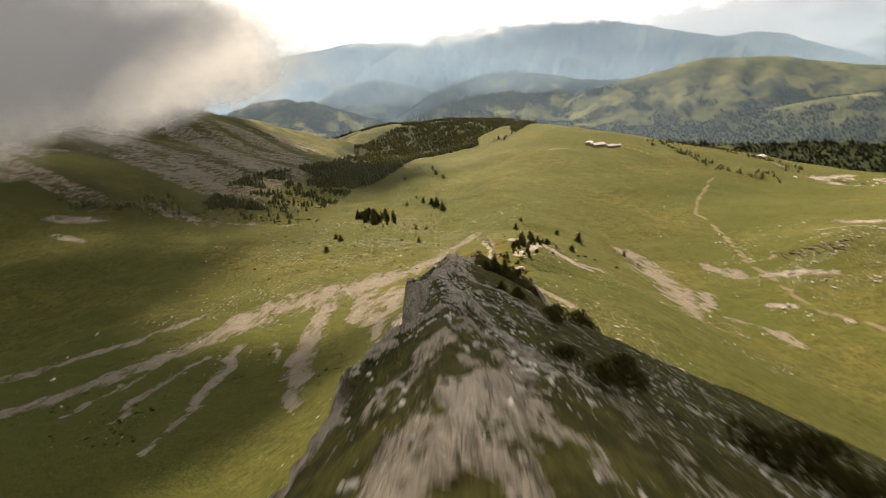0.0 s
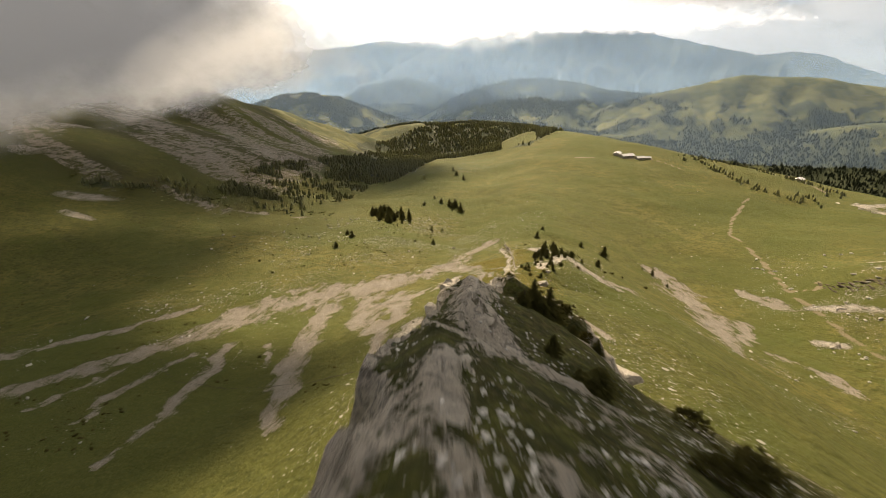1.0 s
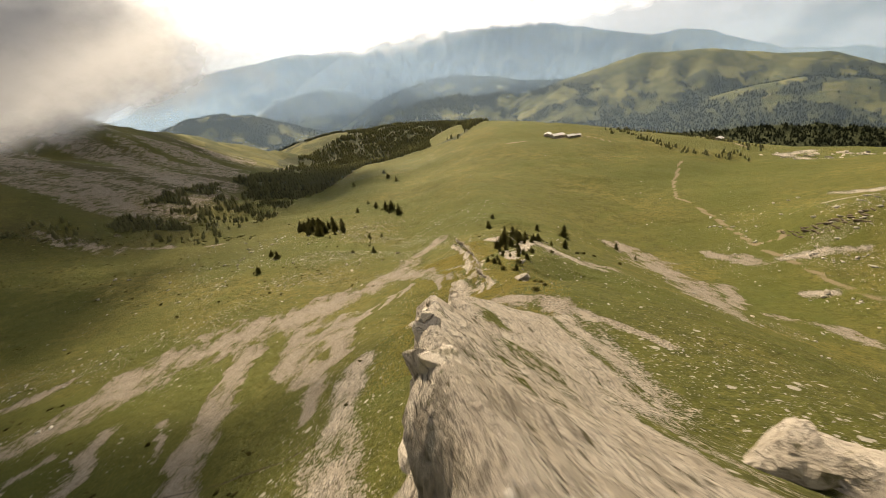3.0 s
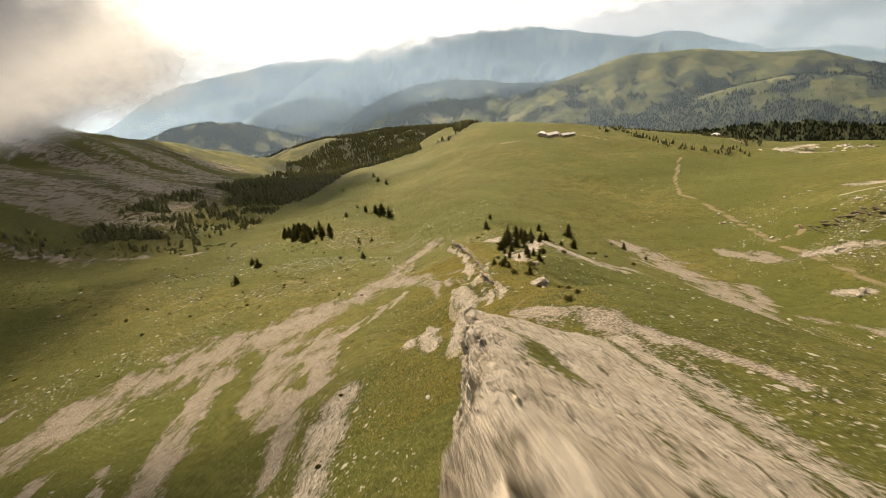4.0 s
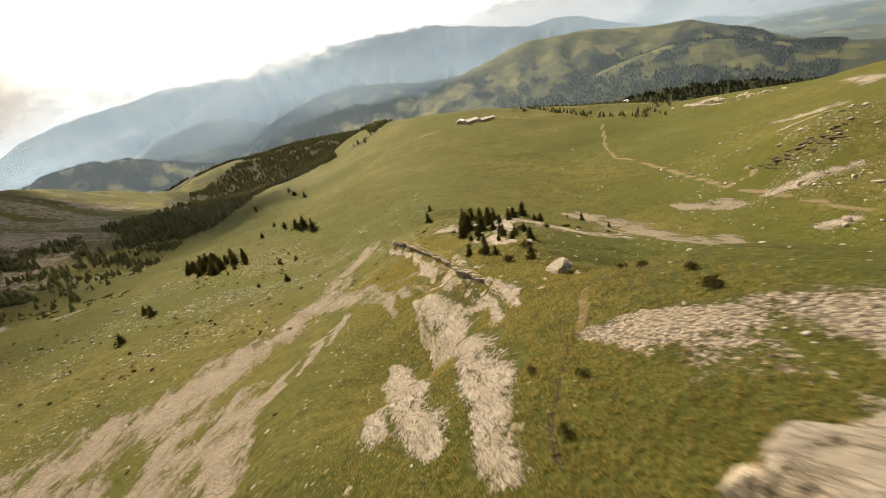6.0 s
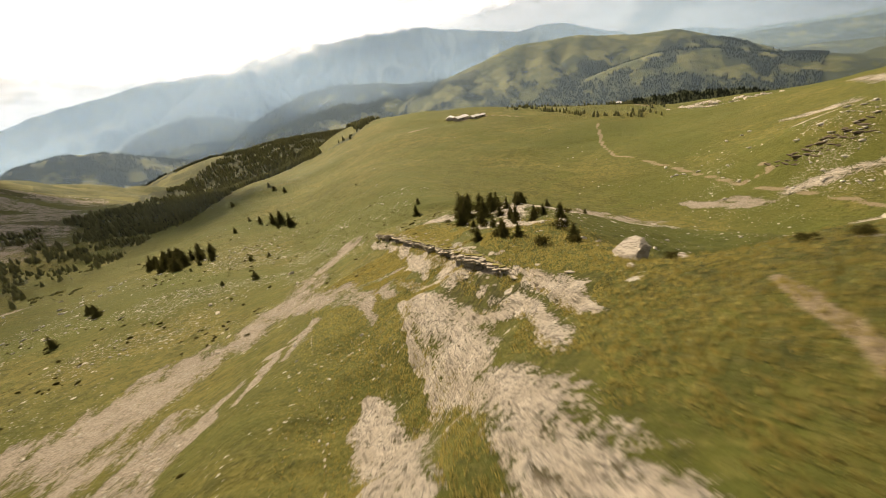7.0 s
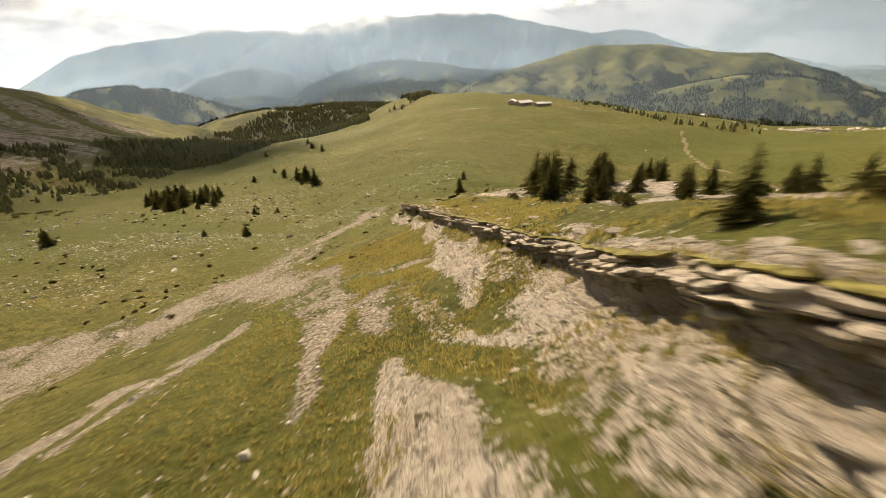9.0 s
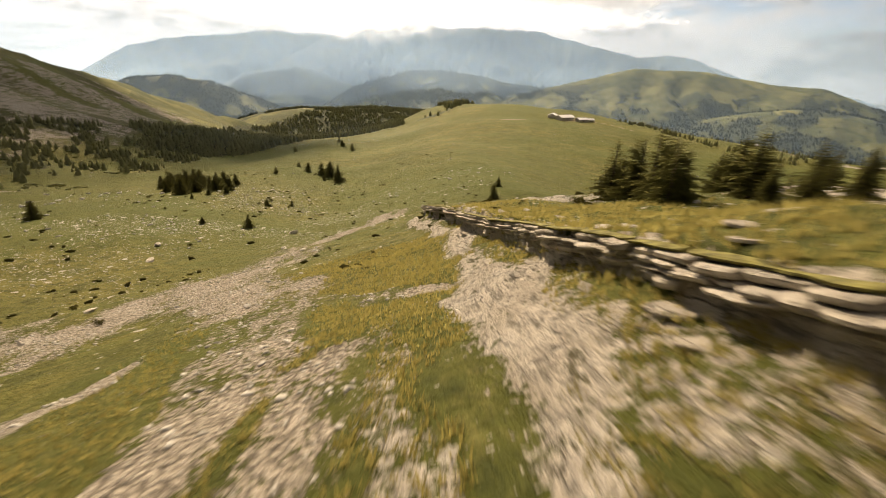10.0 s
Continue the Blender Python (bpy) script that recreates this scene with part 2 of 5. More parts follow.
# high ground outside: crest ends, half width, height over the valley
FAR_HILLS = ((2700, 2100, 3400, 1200, 500, 170), (-2600, -500, -1500, 1600, 700, 400), (1500, -1200, 2600, 300, 800, 400))


def to_line(x, y, x0, y0, x1, y1):
    """Distance from a stretch of line, and how far along it the nearest point lies."""
    t = np.clip(((x - x0) * (x1 - x0) + (y - y0) * (y1 - y0)) / ((x1 - x0) ** 2 + (y1 - y0) ** 2), 0, 1)
    return np.hypot(x - x0 - t * (x1 - x0), y - y0 - t * (y1 - y0)), t


def spur(x, y):
    z = np.full(np.shape(x), -900.0)
    for (x0, y0, z0), (x1, y1, z1) in zip(SPUR, SPUR[1:]):
        d, t = to_line(x, y, x0, y0, x1, y1)
        z = np.maximum(z, z0 + t * (z1 - z0) - 0.52 * (np.sqrt(d * d + 30**2) - 30))
    return z


def spread(lo, hi, fine, growth, limit):
    """Grid lines: even between lo and hi, widening outside, to +-limit."""
    v = list(np.arange(lo, hi, fine))
    step, p = fine, v[-1]
    while p < limit:
        step = min(step * growth, 26)
        p += step
        v.append(p)
    step, p = fine, v[0]
    while p > -limit:
        step = min(step * growth, 45)
        p -= step
        v.insert(0, p)
    return np.array(v)
# ---- end of landform ----

# ---- materials ----
def material(name):
    m = bpy.data.materials.new(name)
    m.use_nodes = True
    return m, Net(m.node_tree)


def finish(g, color, roughness=0.9, bump=None, strength=0.5, distance=0.1, spec=0.25, **more):
    b = g.n("ShaderNodeBsdfPrincipled", Base_Color=color, Roughness=roughness, **more)
    b.inputs["Specular IOR Level"].default_value = spec
    if bump is not None:
        g.put(b.inputs["Normal"], g.n("ShaderNodeBump", Height=bump, Strength=strength, Distance=distance).outputs["Normal"])
    g.n("ShaderNodeOutputMaterial", Surface=b.outputs[0])


def limestone_color(g, pos):
    """Pale weathered limestone: warm grey, ochre stains, dark lichen, pits and a net of fine fractures."""
    n1, n2, n3 = g.noise(pos, 0.35, 6, 0.6), g.noise(pos, 1.9, 7, 0.7), g.noise(pos, 8.0, 5, 0.65)
    c = g.mix(g.ramp(n1, 0.35, 0.65), (0.62, 0.55, 0.435, 1), (0.80, 0.73, 0.61, 1))
    c = g.mix(g.math("MULTIPLY", g.ramp(n2, 0.54, 0.68), 0.45), c, (0.27, 0.215, 0.165, 1))
    c = g.mix(g.math("MULTIPLY", g.ramp(n3, 0.58, 0.72), 0.45), c, (0.24, 0.175, 0.135, 1))
    jig = g.n("ShaderNodeVectorMath", i0=g.n("ShaderNodeTexNoise", Vector=pos, Scale=1.1, Detail=5.0).outputs["Color"], i3=1.3)
    jig.operation = "SCALE"
    bent = g.n("ShaderNodeVectorMath", i0=g.stretch(pos, 1.0, 0.38, 1.3), i1=jig.outputs[0])
    bent.operation = "ADD"
    lines = None
    for size, width in ((0.45, 0.018), (1.6, 0.024)):
        net = g.n("ShaderNodeTexVoronoi", Vector=bent.outputs[0], Scale=size)
        net.feature = "DISTANCE_TO_EDGE"
        one = g.math("SUBTRACT", 1.0, g.ramp(net.outputs["Distance"], 0.0, width * 1.6))
        lines = one if lines is None else g.math("MAXIMUM", lines, g.math("MULTIPLY", one, 0.6))
    c = g.mix(g.math("MULTIPLY", lines, g.math("MULTIPLY", g.ramp(n1, 0.36, 0.60), 0.75)), c, (0.085, 0.074, 0.056, 1))
    return c, n2, n3, lines


def ground_material():
    m, g = material("alpine_ground")
    pos = g.n("ShaderNodeNewGeometry").outputs["Position"]
    big, mid, patch = g.noise(pos, 0.014, 5, 0.55), g.noise(pos, 0.11, 6, 0.62), g.noise(pos, 0.42, 6, 0.7)
    fine, tuft = g.noise(pos, 1.7, 6, 0.7), g.noise(pos, 5.5, 4, 0.7)
    # grass: olive to straw, greener in hollows, dotted with darker tufts
    turf = g.mix(g.ramp(big, 0.38, 0.62), (0.125, 0.130, 0.025, 1), (0.187, 0.167, 0.039, 1))
    turf = g.mix(g.math("MULTIPLY", g.ramp(mid, 0.44, 0.62), 0.75), turf, (0.087, 0.098, 0.018, 1))
    turf = g.mix(g.math("MULTIPLY", g.ramp(fine, 0.48, 0.66), 0.7), turf, (0.252, 0.226, 0.076, 1))
    turf = g.mix(g.math("MULTIPLY", g.ramp(tuft, 0.50, 0.64), 0.70), turf, (0.049, 0.053, 0.013, 1))
    turf = g.mix(g.math("MULTIPLY", g.ramp(patch, 0.48, 0.62), 0.72), turf, (0.062, 0.071, 0.015, 1))
    turf = g.mix(g.math("MULTIPLY", g.ramp(g.noise(pos, 0.045, 7, 0.7, 0.6), 0.50, 0.62), 0.6), turf, (0.098, 0.116, 0.020, 1))
    turf = g.mix(g.math("MULTIPLY", g.ramp(g.noise(pos, 0.9, 7, 0.75), 0.56, 0.62), 0.75), turf, (0.037, 0.044, 0.011, 1))
    turf = g.mix(g.math("MULTIPLY", g.ramp(g.noise(pos, 0.006, 4, 0.6, 0.8), 0.44, 0.60), 0.55), turf, (0.089, 0.108, 0.020, 1))
    lush = g.attr("lush")
    turf = g.mix(g.math("MULTIPLY", lush, 0.7), turf, g.mix(g.ramp(fine, 0.4, 0.65), (0.076, 0.092, 0.017, 1), (0.142, 0.140, 0.032, 1)))
    # brownish heath, its colour also darkened in place of shade on the rib
    heath_shade = g.math("MULTIPLY", g.attr("heath_shade"), g.ramp(g.noise(pos, 0.9, 5, 0.7), 0.36, 0.56))
    turf = g.mix(heath_shade, turf, g.mix(g.ramp(fine, 0.4, 0.64), (0.037, 0.040, 0.012, 1), (0.108, 0.093, 0.033, 1)))
    # small pale stones lying in the turf, of ragged outline
    jig = g.n("ShaderNodeVectorMath", i0=g.n("ShaderNodeTexNoise", Vector=pos, Scale=3.0, Detail=3.0).outputs["Color"], i3=0.7)
    jig.operation = "SCALE"
    bent = g.n("ShaderNodeVectorMath", i0=pos, i1=jig.outputs[0])
    bent.operation = "ADD"
    stony = g.attr("stony")
    dots = 0.0
    for size, share in ((0.55, 0.5), (1.5, 1.0), (3.4, 0.8)):
        cells = g.n("ShaderNodeTexVoronoi", Vector=bent.outputs[0], Scale=size)
        pick = g.n("ShaderNodeSeparateColor", Color=cells.outputs["Color"])
        one = g.math("LESS_THAN", cells.outputs["Distance"], g.math("MULTIPLY_ADD", pick.outputs["Green"], 0.30, 0.10))
        one = g.math("MULTIPLY", one, g.math("LESS_THAN", pick.outputs["Red"], g.math("MULTIPLY", stony, share)))
        dots = g.math("MAXIMUM", dots, one)
    rock_c, n2, n3, streak = limestone_color(g, pos)
    turf = g.mix(dots, turf, g.mix(tuft, (0.36, 0.33, 0.265, 1), (0.60, 0.56, 0.47, 1)))
    # scree: grey-beige rubble
    peb = g.n("ShaderNodeTexVoronoi", Vector=pos, Scale=3.6)
    peb2 = g.n("ShaderNodeTexVoronoi", Vector=pos, Scale=11.0)
    shade = g.n("ShaderNodeSeparateColor", Color=peb.outputs["Color"])
    shade2 = g.n("ShaderNodeSeparateColor", Color=peb2.outputs["Color"])
    rub = g.mix(g.math("MULTIPLY_ADD", shade.outputs["Red"], 0.5, g.math("MULTIPLY", shade2.outputs["Red"], 0.5)), (0.36, 0.310, 0.240, 1), (0.62, 0.545, 0.435, 1))
    rub = g.mix(g.math("MULTIPLY", g.ramp(patch, 0.50, 0.64), 0.45), rub, (0.26, 0.225, 0.160, 1))
    rub = g.mix(g.ramp(peb.outputs["Distance"], 0.42, 0.75), rub, (0.22, 0.190, 0.145, 1))
    rub = g.mix(g.math("MULTIPLY", g.ramp(peb2.outputs["Distance"], 0.5, 0.8), 0.4), rub, (0.17, 0.148, 0.112, 1))
    # borders broken up by drifts that run down the slope, tongues of turf and single tufts
    drift = g.noise(g.stretch(pos, 1.0, 0.28, 0.6), 0.30, 6, 0.7)
    def ragged(fac, a, b_, c_, d_, lo, hi):
        e = g.math("MULTIPLY", g.math("SUBTRACT", mid, 0.5), a)
        e = g.math("MULTIPLY_ADD", g.math("SUBTRACT", drift, 0.5), b_, e)
        e = g.math("MULTIPLY_ADD", g.math("SUBTRACT", fine, 0.5), c_, e)
        e = g.math("MULTIPLY_ADD", g.math("SUBTRACT", tuft, 0.5), d_, e)
        e = g.math("MULTIPLY", e, g.ramp(fac, 0.0, 0.35))
        return g.ramp(g.math("ADD", fac, e), lo, hi)
    scree = ragged(g.attr("scree"), 2.4, 3.2, 2.4, 1.9, 0.40, 0.60)
    rock = ragged(g.attr("rock"), 0.3, 1.0, 1.9, 1.5, 0.44, 0.56)
    trail = ragged(g.attr("trail"), 0.3, 0.2, 1.2, 0.8, 0.44, 0.66)
    trench = ragged(g.attr("trench"), 0.2, 0.2, 1.0, 0.8, 0.44, 0.66)
    # far country: woods and pastures
    clump = g.math("MULTIPLY_ADD", g.math("SUBTRACT", g.noise(pos, 0.011, 6, 0.65), 0.5), 1.9, g.math("MULTIPLY", g.math("SUBTRACT", g.noise(pos, 0.035, 6, 0.75), 0.5), 1.3))
    wood = g.ramp(g.math("ADD", g.attr("wood"), clump), 0.47, 0.53)
    c = g.mix(scree, turf, rub)
    c = g.mix(trail, c, g.mix(tuft, (0.19, 0.152, 0.09, 1), (0.32, 0.26, 0.165, 1)))
    c = g.mix(trench, c, (0.075, 0.062, 0.036, 1))
    beyond = g.ramp(g.attr("wood"), -0.4, -0.1)
    plots = g.n("ShaderNodeTexVoronoi", Vector=g.stretch(pos, 1.0, 0.7, 0.3), Scale=0.019)
    plot = g.n("ShaderNodeSeparateColor", Color=plots.outputs["Color"]).outputs["Red"]
    fields = g.mix(g.math("MULTIPLY_ADD", g.math("POWER", plot, 2.2), 0.75, g.math("MULTIPLY", g.ramp(g.noise(pos, 0.030, 6, 0.75), 0.44, 0.56), 0.30)), (0.062, 0.076, 0.024, 1), (0.200, 0.190, 0.062, 1))
    c = g.mix(g.math("MULTIPLY", beyond, 0.9), c, fields)
    c = g.mix(wood, c, g.mix(patch, (0.034, 0.044, 0.020, 1), (0.074, 0.084, 0.034, 1)))
    crack = g.noise(g.stretch(pos, 1.0, 0.42, 1.2), 1.15, 6, 0.68)
    rock_c = g.mix(g.math("MULTIPLY", g.ramp(crack, 0.60, 0.63), 0.85), rock_c, g.mix(fine, (0.060, 0.058, 0.020, 1), (0.150, 0.128, 0.052, 1)))
    grain = g.noise(g.stretch(pos, 1.5, 0.20, 1.2), 2.0, 6, 0.7)
    rock_c = g.mix(g.math("MULTIPLY", g.ramp(grain, 0.52, 0.60), 0.62), rock_c, g.mix(fine, (0.16, 0.138, 0.100, 1), (0.32, 0.28, 0.215, 1)))
    c = g.mix(rock, c, rock_c)
    h = g.math("MULTIPLY_ADD", fine, 0.6, g.math("MULTIPLY_ADD", patch, 1.6, g.math("MULTIPLY", tuft, 0.40)))
    h = g.math("MULTIPLY_ADD", g.math("MULTIPLY", scree, peb.outputs["Distance"]), -0.6, h)
    h = g.math("MULTIPLY_ADD", rock, g.math("MULTIPLY_ADD", crack, -2.0, g.math("MULTIPLY_ADD", streak, -0.35, g.math("MULTIPLY_ADD", n2, 0.9, g.math("MULTIPLY", n3, 0.4)))), h)
    h = g.math("MULTIPLY_ADD", dots, 0.35, h)
    h = g.math("MULTIPLY_ADD", g.math("MULTIPLY", rock, grain), -0.9, h)
    finish(g, c, 0.92, h, 1.0, 0.70, 0.15)
    return m


def rock_material(name="limestone", dull=0.1):
    m, g = material(name)
    pos = g.n("ShaderNodeNewGeometry").outputs["Position"]
    c, n2, n3, streak = limestone_color(g, pos)
    tint = g.n("ShaderNodeObjectInfo").outputs["Random"]
    c = g.mix(g.math("MULTIPLY_ADD", tint, 0.22, dull), c, (0.215, 0.19, 0.15, 1))
    moss = g.math("MULTIPLY", g.ramp(g.noise(pos, 0.8, 5, 0.65), 0.56, 0.66), 0.7)
    c = g.mix(moss, c, (0.085, 0.082, 0.026, 1))
    finish(g, c, 0.9, g.math("MULTIPLY_ADD", streak, -1.0, g.math("MULTIPLY_ADD", n2, 0.9, g.math("MULTIPLY", n3, 0.5))), 0.8, 0.3, 0.2)
    return m


def stone_material(name="pale_stone", lift=0.0):
    m, g = material(name)
    geo = g.n("ShaderNodeNewGeometry")
    r = g.math("ADD", g.math("MULTIPLY", geo.outputs["Random Per Island"], 0.7), g.math("MULTIPLY", g.n("ShaderNodeObjectInfo").outputs["Random"], 0.3))
    c = g.mix(r, (0.34 + lift, 0.315 + lift, 0.26 + lift, 1), (0.58 + lift, 0.55 + lift, 0.48 + lift, 1))
    n = g.noise(geo.outputs["Position"], 3.0, 5, 0.65)
    c = g.mix(g.math("MULTIPLY", g.ramp(n, 0.5, 0.7), 0.6), c, (0.21, 0.19, 0.15, 1))
    finish(g, c, 0.9, n, 0.5, 0.1, 0.2)
    return m


def foliage_material(name, dark, light, scale=0.8, through=0.35):
    m, g = material(name)
    geo = g.n("ShaderNodeNewGeometry")
    r = g.math("ADD", g.math("MULTIPLY", geo.outputs["Random Per Island"], 0.6), g.math("MULTIPLY", g.n("ShaderNodeObjectInfo").outputs["Random"], 0.4))
    c = g.mix(g.math("MULTIPLY_ADD", g.noise(geo.outputs["Position"], scale, 4, 0.6), 0.6, g.math("MULTIPLY", r, 0.45)), (*dark, 1), (*light, 1))
    d = g.n("ShaderNodeBsdfDiffuse", Color=c, Roughness=1.0)
    t = g.n("ShaderNodeBsdfTranslucent", Color=c)
    mx = g.n("ShaderNodeMixShader", i0=through, i1=d.outputs[0], i2=t.outputs[0])
    g.n("ShaderNodeOutputMaterial", Surface=mx.outputs[0])
    return m


def plain(name, color, roughness=0.85, vary=0.25, scale=2.0):
    m, g = material(name)
    pos = g.n("ShaderNodeNewGeometry").outputs["Position"]
    n = g.noise(pos, scale, 5, 0.6)
    c = g.mix(g.ramp(n, 0.3, 0.7), tuple(v * (1 - vary) for v in color) + (1,), tuple(min(1, v * (1 + vary)) for v in color) + (1,))
    finish(g, c, roughness, n, 0.3, 0.05)
    return m


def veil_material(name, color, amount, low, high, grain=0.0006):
    """A sheet tinted to stand in for thin haze: mostly clear, thinning out upwards, lit by sun and sky."""
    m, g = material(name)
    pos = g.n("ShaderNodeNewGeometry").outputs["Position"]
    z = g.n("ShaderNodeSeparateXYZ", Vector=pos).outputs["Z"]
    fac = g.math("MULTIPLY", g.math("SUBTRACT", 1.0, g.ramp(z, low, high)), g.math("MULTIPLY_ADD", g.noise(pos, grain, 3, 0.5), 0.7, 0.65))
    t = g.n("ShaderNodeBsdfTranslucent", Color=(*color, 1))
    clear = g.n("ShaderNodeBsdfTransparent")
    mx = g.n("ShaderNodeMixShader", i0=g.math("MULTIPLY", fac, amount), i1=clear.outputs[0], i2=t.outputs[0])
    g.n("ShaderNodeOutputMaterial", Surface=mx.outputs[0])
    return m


def cloud_material(name, color, glow, center, size, lo, hi, scale):
    """Ragged cloud: noise against a soft fall-off from its middle."""
    m, g = material(name)
    pos = g.n("ShaderNodeNewGeometry").outputs["Position"]
    off = g.n("ShaderNodeVectorMath", i0=pos, i1=center)
    off.operation = "SUBTRACT"
    off2 = g.n("ShaderNodeVectorMath", i0=off.outputs[0], i1=tuple(1 / v for v in size))
    off2.operation = "MULTIPLY"
    length = g.n("ShaderNodeVectorMath", i0=off2.outputs[0])
    length.operation = "LENGTH"
    n = g.noise(g.stretch(pos, 1, 1, 1.5), scale, 8, 0.62)
    fac = g.ramp(g.math("ADD", g.math("SUBTRACT", 1.0, length.outputs["Value"]), g.math("MULTIPLY", g.math("SUBTRACT", n, 0.5), 1.3)), lo, hi)
    d = g.n("ShaderNodeBsdfTranslucent", Color=(*color, 1))
    # emission added in place of sunlight scattered inside the cloud
    em = g.n("ShaderNodeEmission", Color=(*color, 1), Strength=glow)
    body = g.n("ShaderNodeAddShader", i0=d.outputs[0], i1=em.outputs[0])
    clear = g.n("ShaderNodeBsdfTransparent")
    mx = g.n("ShaderNodeMixShader", i0=fac, i1=clear.outputs[0], i2=body.outputs[0])
    g.n("ShaderNodeOutputMaterial", Surface=mx.outputs[0])
    return m


GROUND, ROCK, STONE = ground_material(), rock_material(), stone_material()
PALE = stone_material("white_stone", 0.14)
LEDGE_ROCK = rock_material("weathered_ledge", 0.36)
NEEDLES = foliage_material("spruce_needles", (0.086, 0.092, 0.030), (0.225, 0.208, 0.072), 0.8, 0.6)
# paler than the spruce needles: haze before the far woods, put into colour
HAZY_NEEDLES = foliage_material("hazy_forest_needles", (0.20, 0.225, 0.125), (0.46, 0.445, 0.24), 0.05, 0.65)
VALE_NEEDLES = foliage_material("valley_needles", (0.040, 0.052, 0.030), (0.100, 0.110, 0.058), 0.03, 0.5)
PINE = foliage_material("shrub_needles", (0.055, 0.056, 0.017), (0.150, 0.130, 0.042), 0.8, 0.6)
BLADE = foliage_material("grass_blades", (0.27, 0.245, 0.060), (0.46, 0.38, 0.14), 0.3, 0.6)
TURF_MAT = plain("turf_mat", (0.150, 0.136, 0.040), 0.95, 0.55, 2.6)
BARK = plain("bark", (0.11, 0.085, 0.06))

# ---- what covers the ground ----
# rubble streams: x, y, half width
SCREE_BAND = (((-150, 118, 3), (-131, 138, 4), (-119.5, 150, 5), (-109, 164, 6.5), (-99, 184, 9), (-84, 196, 11), (-68, 206, 12.5), (-51, 211, 14), (-38, 216, 14), (-26, 225, 10), (-15, 238, 7), (-6, 253, 6.5), (2, 274, 5), (9, 292, 4), (20, 311, 2.8)),)
SCREE_LOBES = (
    ((-61, 196, 6), (-59.5, 180, 4.2), (-58, 164, 3.4), (-55, 139, 4.3), (-51, 120, 3.8), (-46, 102, 2.3), (-41, 88, 1.5)),
    ((-43, 196, 8), (-41, 180, 6), (-33, 153, 4.6), (-26, 134, 3.2), (-23, 114, 1.8)),
    ((-28, 190, 7), (-26, 168, 5), (-22.6, 142, 2.6)),
)
SCREE_TAILS = (
    ((-87.5, 155, 1.6), (-87.6, 140, 2.3), (-83, 125, 2.6), (-82, 115, 2.1), (-82, 100, 1.2), (-80, 86, 0.5)),
    ((-99, 146, 1.6), (-103, 134, 2), (-106, 121, 2.0), (-105, 104, 0.6)), ((-71, 150, 0.8), (-66, 138, 1.6), (-63.5, 131, 0.6)), ((-116, 148, 1.2), (-122, 128, 1.8), (-126, 110, 0.7)),
    ((-128, 196, 2), (-150, 175, 3), (-172, 158, 4), (-190, 140, 3)))
SCREE_FINGERS = (
    ((-8, 238, 5), (1, 224, 4.2), (5, 214, 3.2), (6.1, 203.7, 2.6), (6.7, 196.3, 2.2), (6.6, 186, 1.5), (6.4, 178, 0.9)),
    ((1, 222, 2.0), (8, 216, 1.7), (13, 210, 1.5), (17, 206, 1.2)), ((-3, 208, 1.1), (-4, 200, 1.4), (-5, 192, 1.2), (-6, 184, 0.8)),
    ((-9, 196, 0.9), (-10, 186, 1.2), (-12, 176, 0.9)), ((-16, 186, 1.8), (-18, 174, 1.6)), ((11, 196, 1.4), (12.4, 191, 1.6), (11.6, 187, 1.8)))
SCREE_RIGHT = (
    ((12.3, 126, 0.7), (14, 120, 2.0), (17, 115, 2.8), (20, 112, 2.8), (22, 108, 2.4), (26, 103, 1.9), (30, 97, 1.5)), ((48, 193, 3), (58, 190, 4), (72, 188, 3)),
    ((123, 292, 6), (128, 262, 12), (126, 232, 11), (119, 205, 8), (112, 185, 6), (103, 162, 3)), ((145, 224, 2.6), (126, 192, 2.4)), ((132, 184, 2.2), (143, 172, 3), (144, 155, 3.6)),
    ((169, 273, 2), (174, 256, 6), (177, 240, 3)), ((-252, 392, 4), (-231, 388, 3)), ((-215, 389, 3), (-186, 395, 3.5)), ((-155, 385, 2.2), (-142, 398, 2.2)))
SCREE_FLANK = (((-310, 650, 20), (-250, 612, 24), (-212, 575, 12)), ((-345, 560, 18), (-275, 505, 16), (-250, 470, 8)), ((-390, 1010, 6), (-345, 1039, 10), (-300, 1086, 6)), ((-420, 760, 9), (-350, 700, 14)))
SCREE = SCREE_FLANK + SCREE_BAND + SCREE_LOBES + SCREE_TAILS + SCREE_FINGERS + SCREE_RIGHT
# bare rock: x, y, half width
BARE_FAR = (
    ((-14, 82, 3.2), (-15.8, 102, 3.4), (-15.4, 128, 2.6)), ((28, 170, 1.6), (29, 182, 2.4), (36, 192, 3.2), (44, 205, 4), (54, 192, 3), (60, 180, 2.5)), ((40, 222, 3), (36, 238, 3)), ((22.4, 178, 1.3), (23.6, 182, 1.6), (27, 188.5, 1.8), (31.5, 196, 2.2)),
    ((186, 238, 3), (199, 229, 5), (207, 219, 4)), ((278, 304, 4), (290, 280, 6)), ((240, 275, 3), (252, 262, 4)), ((279, 296, 3), (288, 279, 5)), ((189, 238, 2), (199, 229, 4.5), (207, 221, 5)),
    ((330, 284, 6), (375, 326, 5)), ((409, 448, 8), (420, 504, 8), (470, 520, 9)), ((-325, 348, 7), (-296, 357, 6)), ((-305, 322, 4), (-285, 318, 3)), ((166, 201, 4), (172, 198, 3)),
)
